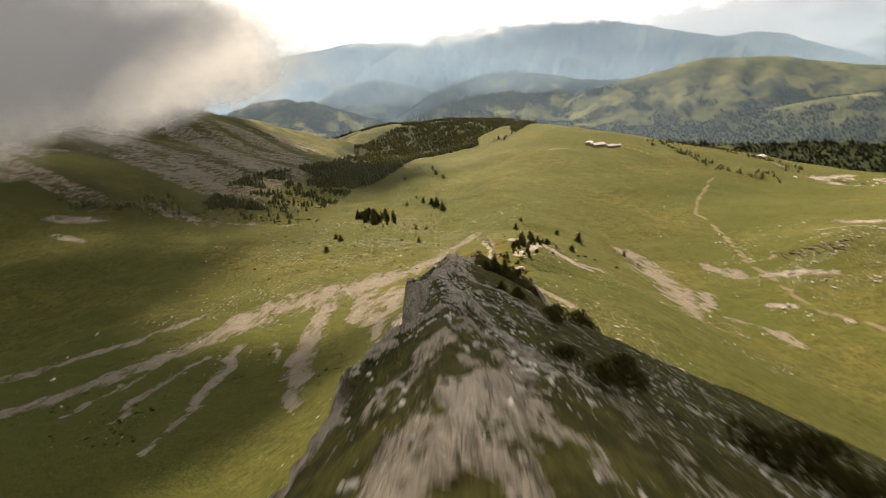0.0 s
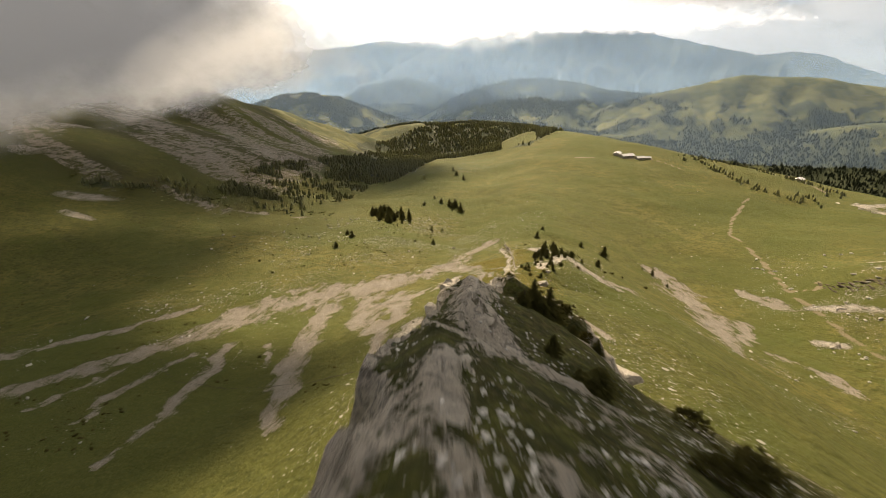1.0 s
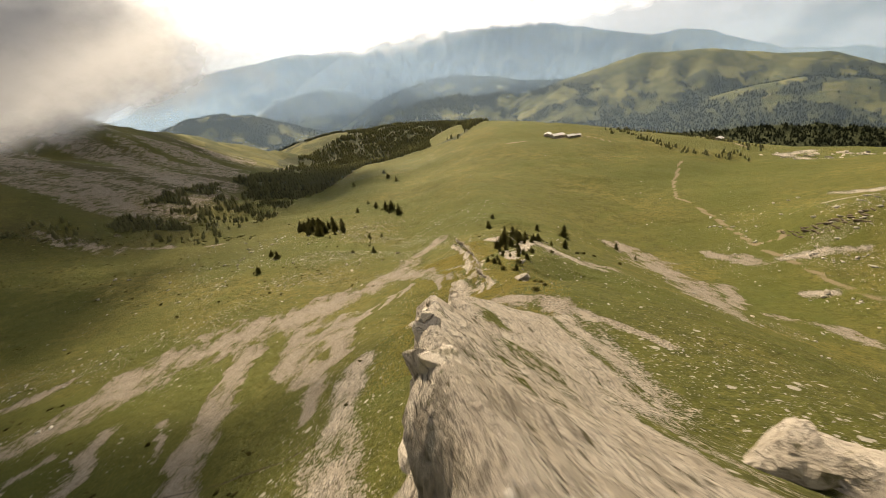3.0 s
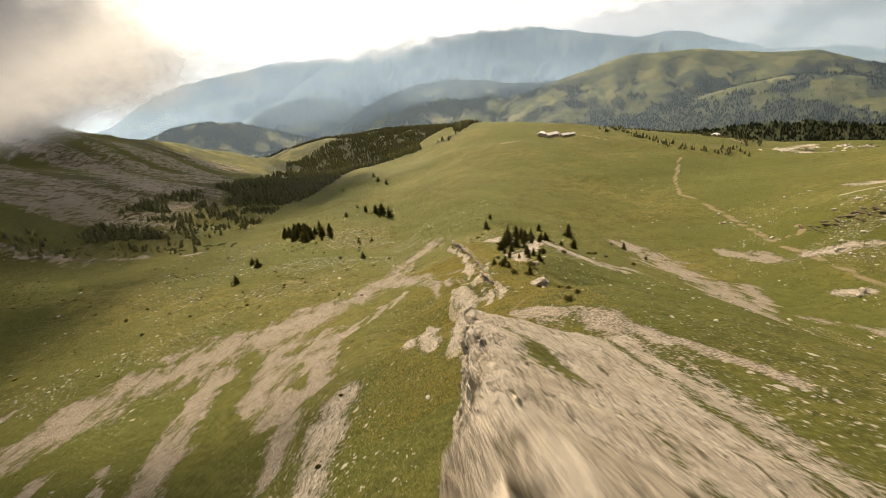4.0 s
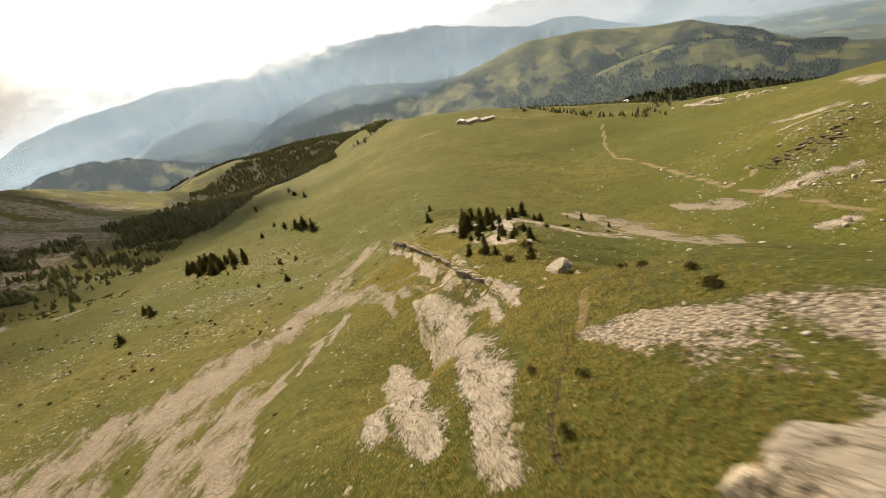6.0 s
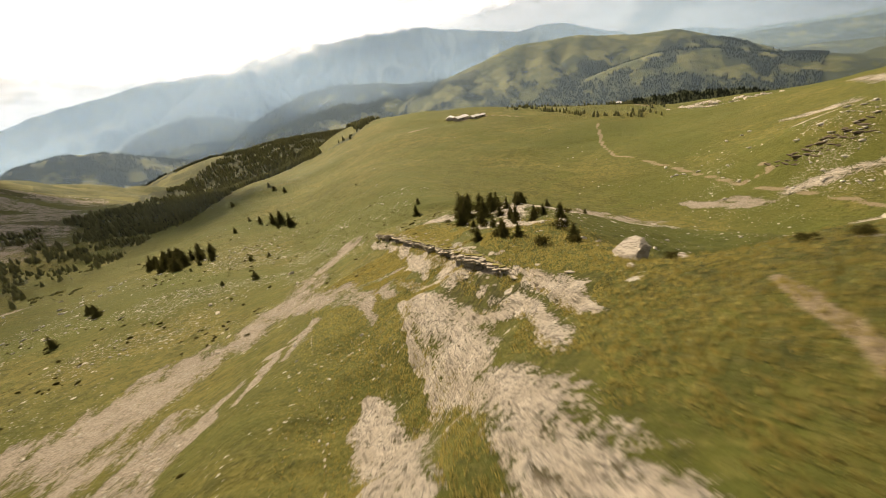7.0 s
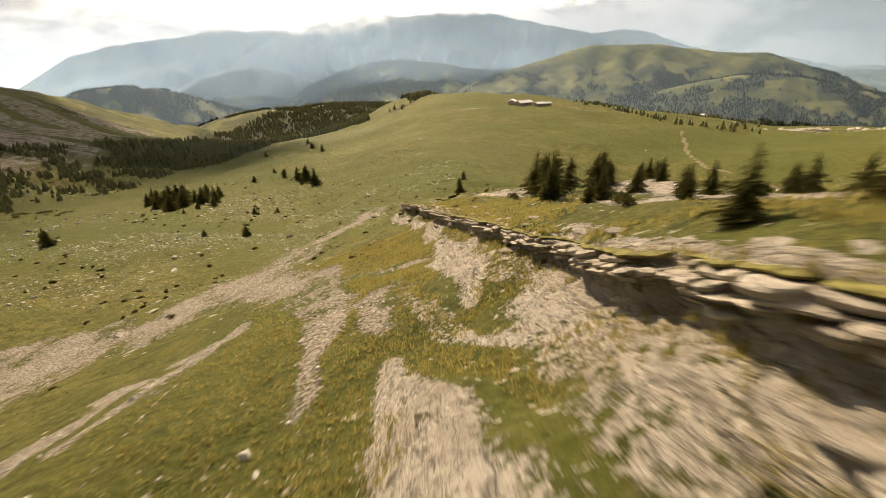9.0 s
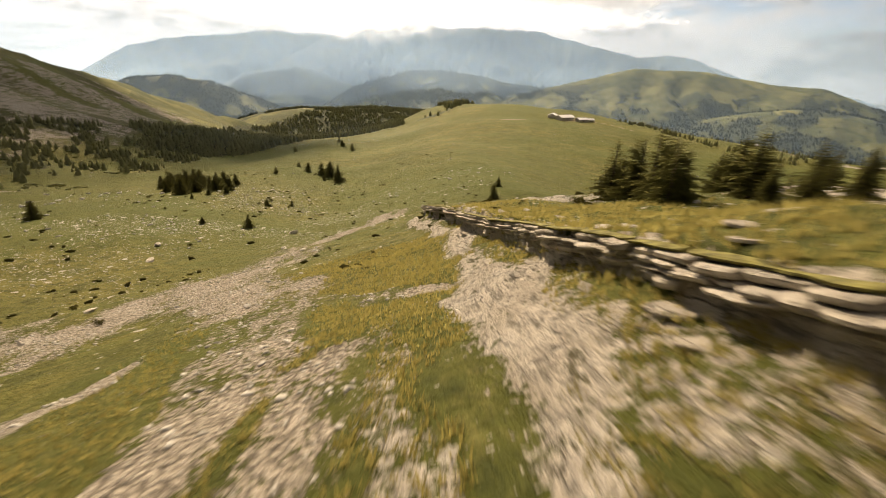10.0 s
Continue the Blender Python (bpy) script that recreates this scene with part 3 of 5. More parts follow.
# limestone slabs below the saddle and the ledge, with turf between them
SLABS_SADDLE = (
    ((1.4, 160, 0.9), (1.0, 154, 1.7), (1.8, 147, 2.8), (0.9, 139, 3.0), (0.4, 126, 1.9)), ((-3.5, 142, 1.2), (-3, 132, 1.6)),
    ((11.4, 180, 0.7), (10.7, 176, 1.3), (10.6, 170, 1.8), (10.6, 164, 2.3), (10.2, 157, 2.6), (9.0, 150, 2.3), (8.2, 144, 1.9), (7.5, 137, 2.1), (6.0, 130, 2.5), (4.6, 124, 2.0), (3.6, 118, 1.1)),
)
SLABS_LEDGE = (
    ((18.2, 180, 1.2), (17.4, 174, 1.5), (15.7, 167, 1.3), (14.9, 161, 1.0), (14.6, 155, 0.9), (14.2, 150, 1.0), (13.3, 145, 1.2), (12.0, 142.4, 1.4), (11.0, 139, 0.8)), ((13.0, 161, 0.5), (12.6, 154.3, 0.7), (13.0, 151.6, 0.6)),
    ((16.6, 153.4, 0.7), (16.5, 150, 0.9), (15.8, 146, 1.2), (15.1, 143, 0.8), (14.6, 139.5, 0.4)),
    ((20.4, 262, 1.2), (20.8, 250, 1.3), (21.4, 226, 1.4), (19.6, 209, 1.2), (18.7, 199, 1.6), (17.9, 191, 1.1), (17.6, 186.6, 0.9), (17.1, 183.4, 0.5)), ((17.0, 200.4, 0.7), (17.2, 196, 0.8)),
    ((15.2, 179.6, 0.6), (15.5, 175.6, 0.7)), ((16.6, 174, 1.0), (15.9, 169, 1.0)),
)
SLABS_RIB = (((0.7, 22.6, 0.25), (1.1, 20.6, 0.40), (1.7, 18, 0.5), (2.3, 16.2, 0.55), (2.8, 14.8, 0.6), (3.2, 12, 0.7)), ((0.7, 41.5, 0.8), (1.5, 38.5, 1.5), (2.5, 35.8, 2.0), (3.3, 33, 1.5), (3.8, 30, 0.7)))
SLABS = SLABS_SADDLE + SLABS_LEDGE + SLABS_RIB
BARE = BARE_FAR + SLABS
TRAILS = (
    ((300, 500, 1.40), (244, 424, 1.40), (219, 381, 1.48), (216.5, 353, 1.48), (209, 322, 1.40), (200, 292, 1.40), (190.4, 261, 1.31), (188.4, 245, 1.31), (183, 220, 1.31), (178.5, 203, 1.31), (178, 185, 1.31), (186, 150, 1.22), (200, 100, 1.22)),
    ((192, 266, 1.2), (203, 258, 1.3), (210, 272, 1.2)),
    ((212, 642, 5), (232, 650, 6)), ((246, 648, 2), (262, 625, 2), (272, 600, 1.8)), ((206, 650, 1.6), (165, 645, 1.4), (130, 640, 1.2)),
    ((425, 560, 2.6), (440, 640, 3), (470, 700, 3)), ((18.5, 133.6, 0.3), (16.8, 131.3, 0.4), (14.3, 128.7, 0.45), (12.6, 126.6, 0.4)),
)
TRENCH = (((12.2, 127, 0.12), (7.6, 121, 0.2), (5.4, 117, 0.24)), ((-118, 152, 0.14), (-92, 128, 0.2), (-60, 118, 0.2), (-30, 106, 0.18), (-12, 100, 0.14)))
FOREST = ((-231, 681), (-185, 635), (-112, 646), (-91, 733), (-72, 960), (-4, 950), (58, 910), (103, 832), (150, 900), (200, 1020), (260, 1300), (230, 1650), (-260, 1690), (-330, 1500), (-270, 1300), (-215, 978), (-221, 757))
GLADE = ((-420, 1250), (-330, 1330), (-210, 1500), (-150, 1550), (-170, 1640), (-260, 1620), (-440, 1450))
CLEARING = ((60, 896), (70, 1060), (122, 1080), (135, 965), (121, 866))

HOLLOW = ((-231, 681), (-262, 560), (-250, 430), (-330, 365), (-345, 385), (-300, 400), (-180, 428), (-140, 470), (-128, 600), (-112, 650))


def stroke(x, y, rows):
    best = np.zeros(np.shape(x))
    swell = 1.05 + 0.55 * rough(x, y, 13, 3, 118)
    for (x0, y0, w0), (x1, y1, w1) in zip(rows, rows[1:]):
        d, t = to_line(x, y, x0, y0, x1, y1)
        best = np.maximum(best, 1 - ramp01(d / ((w0 + t * (w1 - w0)) * swell), 0.2, 1.9))
    return best


def strokes(x, y, lists, ragged=1.0):
    m = np.zeros(np.shape(x))
    x, y = x + ragged * (3.4 * rough(x, y, 17, 4, 110) + 1.6 * rough(x, y, 4, 2, 111)), y + ragged * (4.5 * rough(x, y, 19, 4, 112) + 1.6 * rough(x, y, 4, 2, 113))
    for rows in lists:
        r = np.array(rows)
        pad = r[:, 2].max() * 2
        near = (x > r[:, 0].min() - pad) & (x < r[:, 0].max() + pad) & (y > r[:, 1].min() - pad) & (y < r[:, 1].max() + pad)
        if near.any():
            m[near] = np.maximum(m[near], stroke(x[near], y[near], rows))
    return m


def inside(x, y, poly):
    hit = np.zeros(np.shape(x), bool)
    for (x0, y0), (x1, y1) in zip(poly, poly[1:] + poly[:1]):
        cross = ((y0 > y) != (y1 > y)) & (x < (x1 - x0) * (y - y0) / ((y1 - y0) or 1e-9) + x0)
        hit ^= cross
    return hit


def stony_amount(x, y):
    """Share of the turf that pale stones cover."""
    d = x - along(RIB, y, 1)
    flank = 0.34 * ramp01(d, 5, 12) * (1 - ramp01(d, 26, 55)) * (1 - ramp01(y, 85, 125))
    field = 0.80 * np.exp(-(((x + 40) / 70) ** 2 + ((y - 325) / 75) ** 2)) * ramp01(rough(x, y, 22, 4, 71), -0.25, 0.4)
    field = field + 0.34 * np.exp(-(((x + 85) / 40) ** 2 + ((y - 285) / 45) ** 2)) * ramp01(rough(x, y, 18, 3, 74), -0.2, 0.5)
    foot = 0.55 * np.exp(-(((x + 17) / 9) ** 2 + ((y - 100) / 34) ** 2))
    right = 0.85 * np.exp(-(((x - 215) / 40) ** 2 + ((y - 245) / 45) ** 2)) * ramp01(rough(x, y, 16, 3, 72), -0.2, 0.4)
    slope = 0.42 * np.exp(-(((x - 120) / 50) ** 2 + ((y - 170) / 70) ** 2)) * ramp01(rough(x, y, 24, 3, 73), 0.0, 0.5)
    grove = 0.35 * np.exp(-(((x - 42) / 18) ** 2 + ((y - 205) / 28) ** 2))
    left = 0.42 * np.exp(-(((x + 120) / 50) ** 2 + ((y - 200) / 60) ** 2)) * ramp01(rough(x, y, 20, 3, 75), 0.0, 0.5)
    saddle = 0.22 * np.exp(-(((x - 3) / 14) ** 2 + ((y - 160) / 40) ** 2)) * ramp01(rough(x, y, 7, 3, 76), 0.0, 0.5)
    return np.clip(flank + field + foot + right + slope + grove + left + saddle, 0, 0.8)


def cover(x, y, z, slope):
    rng_far = np.hypot(x * 0.9, y)
    scree = strokes(x, y, SCREE) * (0.88 + 0.45 * rough(x, y * 0.5, 9, 4, 114))
    rock = np.maximum(strokes(x, y, BARE_FAR, 0.6) * (0.70 + 0.50 * rough(x * 0.9 + y * 0.3, y * 0.4, 3.6, 3, 115)), strokes(x, y, SLABS, 0.40) * (0.90 + 0.60 * rough(x, y * 0.35, 2.2, 4, 116)))
    # the rib: crest and cliff of bare limestone, slabs on its right flank, turf between
    d = x - along(RIB, y, 1)
    on = 1 - ramp01(y, 106, 114)
    crest = np.exp(-(((d - np.interp(y, [30, 36, 50, 56], [1.0, 0.2, 0.2, 1.0])) / np.interp(y, [10, 26, 36, 50, 60], [3.0, 2.2, 1.5, 1.6, 2.6])) ** 2)) * (np.interp(y, [22, 30], [0.27, 0.42]) + 1.5 * rough(x, y * 0.7, 1.1, 3, 60))
    wide = np.interp(y, [58, 70, 80, 100], [9, 11, 15, 14])
    slab = ramp01(y, 52, 58) * (1 - ramp01(d, wide, wide * 1.7)) * (d > -3) * (0.72 + 0.85 * rough(x * 1.2, y * 0.28, 2.6, 4, 61))
    slab2 = ramp01(y, 36, 41) * (1 - ramp01(y, 50, 60)) * np.exp(-(((d - 0.2) / 1.8) ** 2)) * 0.7
    stripe = ramp01(rough(x * 1.2, y * 0.3, 3.2, 3, 62), 0.10, 0.45) * np.exp(-(((d - 7) / 9) ** 2)) * 0.44 * (1 - ramp01(y, 30, 50))
    brink = ramp01(y, 46, 52) * (d > -3.5) * (d < 1.5) * (0.82 + 0.3 * rough(x, y, 1.6, 3, 59))
    crest = np.maximum(crest, brink)
    rock = np.maximum(rock, on * np.maximum(np.maximum(crest, slab), np.maximum(slab2, stripe)))
    e = x - ledge_edge(y)
    bench_top = ramp01(e, -0.1, 0.3) * ramp01(y, 140, 150) * (1 - ramp01(y, 285, 300)) * (e < 12)
    steep = ramp01(slope, 0.85, 1.35) * (rng_far < 600) * (1 - bench_top) * (1 - ramp01(d, 16, 24) * (y < 130))
    rock = np.maximum(rock, steep * 0.95)
    # the foot of the ledge: rock broken by bands of turf
    under = ramp01(e, -4.5, -2.5) * (1 - ramp01(e, -0.4, 0.2)) * ramp01(y, 146, 160) * (1 - ramp01(y, 262, 285))
    bands = ramp01(rough(x + y * 0.10, y * 0.22, 1.9, 3, 63), -0.10, 0.30)
    rock = np.maximum(rock, under * (0.06 + 0.40 * bands + 0.55 * ramp01(y, 162, 166) * (1 - ramp01(y, 178, 184))))
    apron = ramp01(e, -10, -8) * (1 - ramp01(e, -4, -2.8)) * ramp01(y, 147, 156) * (1 - ramp01(y, 190, 215))
    rock = np.maximum(rock, apron * 0.45 * bands)
    rock = rock * (1 - 0.75 * ramp01(e, -4.6, -3.6) * (1 - ramp01(e, -1.4, -0.6)) * ramp01(y, 150, 154) * (1 - ramp01(y, 162, 167)) * ramp01(rough(x, y, 2.4, 3, 79), -0.5, 0.1))
    # turf creeping over the bench to within a step of its lip
    rock = rock * (1 - 0.85 * bench_top * ramp01(e, 0.7, 1.7) * (1 - ramp01(e, 6, 9)))
    # mountain flank: rubble runnels down the slope
    flank = ramp01(x, -170, -240) * ramp01(y, 330, 430) * (1 - ramp01(y, 1000, 1200))
    u, v = x * 0.92 - y * 0.39, x * 0.39 + y * 0.92
    run = rough(u * 0.16 + 30, v, 26, 4, 64)
    scree = np.maximum(scree, flank * ramp01(run, -0.2, 0.30) * 0.66)
    rock = np.maximum(rock, flank * ramp01(rough(x, y, 45, 4, 65), 0.22, 0.5) * ramp01(z, -115, -80) * 0.6)
    # woods and pastures of the far country
    wood = (inside(x, y, FOREST) & ~inside(x, y, CLEARING) & ~inside(x, y, GLADE)).astype(float)
    near = np.where(rng_far < 1150, -1.0, 0.0)
    far = ramp01(rng_far, 1050, 1300) * (1 - inside(x, y, GLADE))
    az, ring = bearing(x, y)
    patch = 0.9 * rough(az * 30, ring * 0.9, 52, 4, 66, 0.6) + 0.7 * rough(x, y, 150, 3, 67)
    share = 0.47 + 0.60 * ramp01(-z, 225, 285) * ramp01(az, 12, 24) - 0.60 * ramp01(z, -150, -85) * ramp01(az, 16, 22)
    share = share + 0.42 * ramp01(z, -300, -200) * (1 - ramp01(az, 11, 17)) - 0.25 * np.exp(-((az + 1) / 2.5) ** 2) * (z < -210)
    wood = np.maximum(wood * 1.7, far * np.clip(share + 1.1 * patch, 0, 1))
    wood = wood * (1 - ramp01(-x, 300, 330) * (y < 1350))
    lush = ramp01(rough(x, y, 60, 3, 68), 0.0, 0.6) * 0.8
    lush = np.maximum(lush, np.exp(-(((x + 80) / 75) ** 2 + ((y - 120) / 90) ** 2)) * 0.95)
    # rib turf painted darker, standing in for cloud shade there
    heath_shade = 0.76 * (1 - ramp01(y, 52, 70)) * ramp01(d, -8, -4) * (1 - ramp01(d, 14, 40))
    heath_shade = np.maximum(heath_shade, 0.95 * ramp01(x, -170, -240) * ramp01(y, 330, 430) * ramp01(rough(x * 0.4 - y * 0.3, x * 0.3 + y, 60, 4, 78), -0.4, 0.3))
    heath_shade = np.maximum(heath_shade, 0.6 * np.exp(-(((x - 21) / 9) ** 2 + ((y - 133) / 12) ** 2)))
    heath_shade = np.maximum(heath_shade, 0.75 * ramp01(e, -5, -3.5) * (1 - ramp01(e, -1.2, -0.4)) * ramp01(y, 148, 154) * (1 - ramp01(y, 163, 168)))
    wood = np.maximum(wood, 0.8 * inside(x, y, HOLLOW) * ramp01(rough(x, y, 30, 4, 91), -0.1, 0.4))
    return {"scree": scree, "rock": rock, "trail": 0.92 * strokes(x, y, TRAILS, 0.25), "trench": strokes(x, y, TRENCH, 0.3), "heath_shade": heath_shade, "wood": np.where(wood > 0.05, wood, near), "lush": lush, "stony": stony_amount(x, y)}


def grid_mesh(name, co, n, m, smooth=True):
    i = np.arange(n * m).reshape(n, m)
    quads = np.stack([i[:-1, :-1], i[:-1, 1:], i[1:, 1:], i[1:, :-1]], -1).reshape(-1, 4)
    me = bpy.data.meshes.new(name)
    me.vertices.add(len(co))
    me.vertices.foreach_set("co", co.astype(np.float32).ravel())
    me.loops.add(quads.size)
    me.loops.foreach_set("vertex_index", quads.ravel().astype(np.int32))
    me.polygons.add(len(quads))
    me.polygons.foreach_set("loop_start", np.arange(0, quads.size, 4, dtype=np.int32))
    me.polygons.foreach_set("use_smooth", np.full(len(quads), smooth, dtype=bool))
    me.update(calc_edges=True)
    return me


def build_ground():
    xs, ys = spread(-10, 30, 0.36, 1.017, 4300), spread(-6, 205, 0.42, 1.017, 4300)
    xs = np.unique(np.r_[xs, np.arange(-5.03, 6.0, 0.17)])
    ys = ys[ys > -420]
    X, Y = np.meshgrid(xs, ys)
    Z = ground_z(X, Y)
    gy, gx = np.gradient(Z, ys, xs)
    slope = np.hypot(gx, gy)
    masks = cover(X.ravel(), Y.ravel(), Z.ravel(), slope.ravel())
    # weathering of steep and bare rock, sideways as well as up and down
    bare = np.clip(masks["rock"].reshape(X.shape) - 0.25, 0, 0.6) / 0.6 * (np.hypot(X, Y - 110) < 320)
    cliff = ramp01(slope, 0.9, 1.8) * (Y < 118) * (np.abs(X) < 40)
    norm = np.stack([-gx, -gy, np.ones_like(gx)], -1)
    norm /= np.linalg.norm(norm, axis=-1, keepdims=True)
    layer = rough(Y * 0.5 + X * 0.5, Z * 1.6, 2.2, 4, 80)
    push = cliff * (0.95 * layer + 0.55 * (0.5 - np.abs(rough(Y + X, Z * 1.6, 1.6, 3, 81)))) + bare * (np.interp(Y, [48, 56, 104, 112], [0.55, 0.22, 0.22, 0.45]) * (0.5 - np.abs(rough(X, Y * 0.5, 2.4, 3, 82))) + 0.16 * rough(X * 1.5, Y, 0.8, 3, 83))
    co = np.stack([X, Y, Z], -1) + norm * push[..., None]
    # the hollow face under the lip of the ledge
    e = X - ledge_edge(Y)
    face = along(LEDGE, Y, 3)
    foot = np.exp(-(((e + 0.45) / 0.4) ** 2)) * ramp01(face, 0.6, 2.2)
    co[..., 0] += foot * 0.6
    me = grid_mesh("ground", co.reshape(-1, 3), *X.shape)
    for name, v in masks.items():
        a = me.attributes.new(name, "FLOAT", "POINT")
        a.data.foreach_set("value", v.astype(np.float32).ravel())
    me.materials.append(GROUND)
    tagged(new("ground", me), "olive alpine meadow with scree streams and bare limestone", "ground", kind="structure")


build_ground()


# ---- distance and weather ----
def arc_sheet(name, radius, az0, az1, z0, z1, mat, n=48, rows=6, middle=(0, 100)):
    az = np.radians(np.linspace(az0, az1, n))
    zz = np.linspace(z0, z1, rows)
    A, Zs = np.meshgrid(az, zz)
    co = np.stack([middle[0] + radius * np.sin(A), middle[1] + radius * np.cos(A), Zs], -1).reshape(-1, 3)
    me = grid_mesh(name, co, rows, n)
    me.materials.append(mat)
    return new(name, me)


# upright tinted sheets imitate the air's haze, the nearest before the forest
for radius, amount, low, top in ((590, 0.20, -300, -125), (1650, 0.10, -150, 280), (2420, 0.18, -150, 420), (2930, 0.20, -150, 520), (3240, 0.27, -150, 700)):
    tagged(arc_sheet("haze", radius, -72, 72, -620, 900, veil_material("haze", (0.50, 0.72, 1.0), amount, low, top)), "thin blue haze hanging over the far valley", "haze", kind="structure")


def far_range(name, radius, az0, az1, crest, seed, label):
    """A mountain range at the edge of sight: crest with ribs and gullies running down its flank."""
    az = np.linspace(az0, az1, 420)
    rows = 40
    A, T = np.meshgrid(az, np.linspace(0, 1, rows))
    top = -73 + radius * np.tan(np.radians(np.interp(A, [c[0] for c in crest], [c[1] for c in crest]))) + 26 * rough(A * 40, A * 0, 120, 5, seed)
    ribs = 1 - np.abs(rough(A * 42 + 60 * rough(A * 30, T * 300, 200, 2, seed + 9), T * 420, 110, 4, seed + 5))
    z = -480 + (top + 480) * T ** 1.2 + 70 * (ribs - 0.75) * np.sin(T * 3.0)
    r = radius + 900 * (T - 1) - 150 * ribs * np.sin(T * 3.1)
    A = np.radians(A)
    co = np.stack([9 + r * np.sin(A), 161 + r * np.cos(A), z], -1).reshape(-1, 3)
    me = grid_mesh(name, co, rows, len(az))
    m, g = material(name)
    pos = g.n("ShaderNodeNewGeometry").outputs["Position"]
    c = g.mix(g.ramp(g.noise(g.stretch(pos, 1, 1, 2.0), 0.006, 8, 0.7), 0.44, 0.60), (0.036, 0.048, 0.040, 1), (0.085, 0.095, 0.062, 1))
    finish(g, c, 0.95)
    me.materials.append(m)
    tagged(new(name, me), label, "mountains", kind="structure")


far_range("backdrop_mountains", 4620, -75, 75, ((-75, 1), (-50, -1), (-36, -3), (-28.8, -1.4), (-24.3, 1.1), (-16.7, 2.4), (-10.7, 3.2), (-5.5, 3.2), (2, 2.6), (30, 0.6), (44, -0.6), (48, -0.9), (56, -2.2), (75, -1)), 40, "pale blue mountain range on the horizon")
far_range("backdrop_massif", 4200, -26, 47, ((-26, -6), (-16, -2.6), (-9, 0.6), (-5.5, 2.6), (-1.8, 3.8), (1.1, 4.4), (4.6, 4.7), (9, 4.4), (13, 4.6), (20, 4.2), (27, 2.6), (30, 1.9), (33.5, 2.3), (36.5, 1.7), (40.3, 0.2), (44, -1.2), (47, -3)), 44, "high blue massif with its top in cloud")

# cloud lying on the mountain flank, in ragged layers, unseen shade decks, and the bright bank on the horizon
for k, (dist, az, z, size) in enumerate(((425, -56, 16, (315, 315, 84)), (580, -54, 20, (420, 420, 100)))):
    mid = (dist * math.sin(radians(az)), 100 + dist * math.cos(radians(az)), z)
    mat = cloud_material("cloud", (0.44, 0.455, 0.475), 0.12, mid, size, 0.0, 0.6, 0.0080 - 0.002 * k)
    tagged(arc_sheet("cloud_bank", dist, -85, -14, -120, 300, mat, 40, 16), "grey cloud bank resting on the mountain flank", "cloud", kind="structure")
# decks above the view, added to cast cloud shade on flank, meadow and rib
for mid, size, clear in (((-600, 1800, 660), (480, 560, 300), 0.03), ((-355, 590, 230), (190, 230, 300), 0.06), ((-207, 532, 230), (115, 100, 300), 0.04), ((-132, 913, 640), (54, 52, 300), 0.70)):
    mat = cloud_material("cloud_shade", (clear, clear, clear), 0.0, mid, size, 0.0, 0.5, 0.003)
    xs, ys = np.meshgrid(np.linspace(mid[0] - 2.1 * size[0], mid[0] + 2.1 * size[0], 30), np.linspace(mid[1] - 2.1 * size[1], mid[1] + 2.1 * size[1], 30))
    deck = grid_mesh("cloud_shade", np.stack([xs, ys, mid[2] + 12 * rough(xs, ys, 160, 3, 120)], -1).reshape(-1, 3), *xs.shape)
    deck.materials.append(mat)
    tagged(new("cloud_shade", deck), "unseen cloud sheet added overhead to shade the slopes", "cloud", kind="structure")
mat = cloud_material("bright_cloud", (0.90, 0.87, 0.83), 0.85, (-150, 3900, 560), (2600, 2600, 430), 0.0, 0.45, 0.0016)
tagged(arc_sheet("cloud_deck", 3800, -60, 60, 60, 1100, mat, 60, 12), "bright ragged cloud over the far mountains", "cloud", kind="structure")


mid = (9 + 3460 * math.sin(radians(18)), 161 + 3460 * math.cos(radians(18)), 275)
mat = cloud_material("white_cloud", (0.84, 0.82, 0.785), 0.66, mid, (1050, 1050, 95), 0.02, 0.5, 0.0062)
tagged(arc_sheet("white_cloud", 3460, -12, 52, 40, 620, mat, 60, 14, (9, 161)), "white cloud hiding the top of the massif", "cloud", kind="structure")
mid = (9 + 3500 * math.sin(radians(24)), 161 + 3500 * math.cos(radians(24)), 375)
mat = cloud_material("grey_cloud", (0.50, 0.495, 0.48), 0.24, mid, (720, 720, 125), 0.10, 0.75, 0.0045)
tagged(arc_sheet("grey_cloud", 3500, 3, 62, 60, 800, mat, 50, 16, (9, 161)), "grey belly of the cloud over the far range", "cloud", kind="structure")


# ---- builders ----
def part(name, me, mat, parent, label=""):
    """Links a mesh as one part under a thing or a part."""
    ob = new(name, me)
    if not me.materials:
        me.materials.append(mat)
    ob.parent = parent
    if label:
        ob["label"] = label
    return ob


def raw_mesh(name, verts, faces, smooth=False):
    me = bpy.data.meshes.new(name)
    me.from_pydata([tuple(v) for v in verts], [], faces)
    me.polygons.foreach_set("use_smooth", [smooth] * len(me.polygons))
    me.update()
    return me


def at(x, y):
    return float(ground_z(np.array([x], float), np.array([y], float))[0])


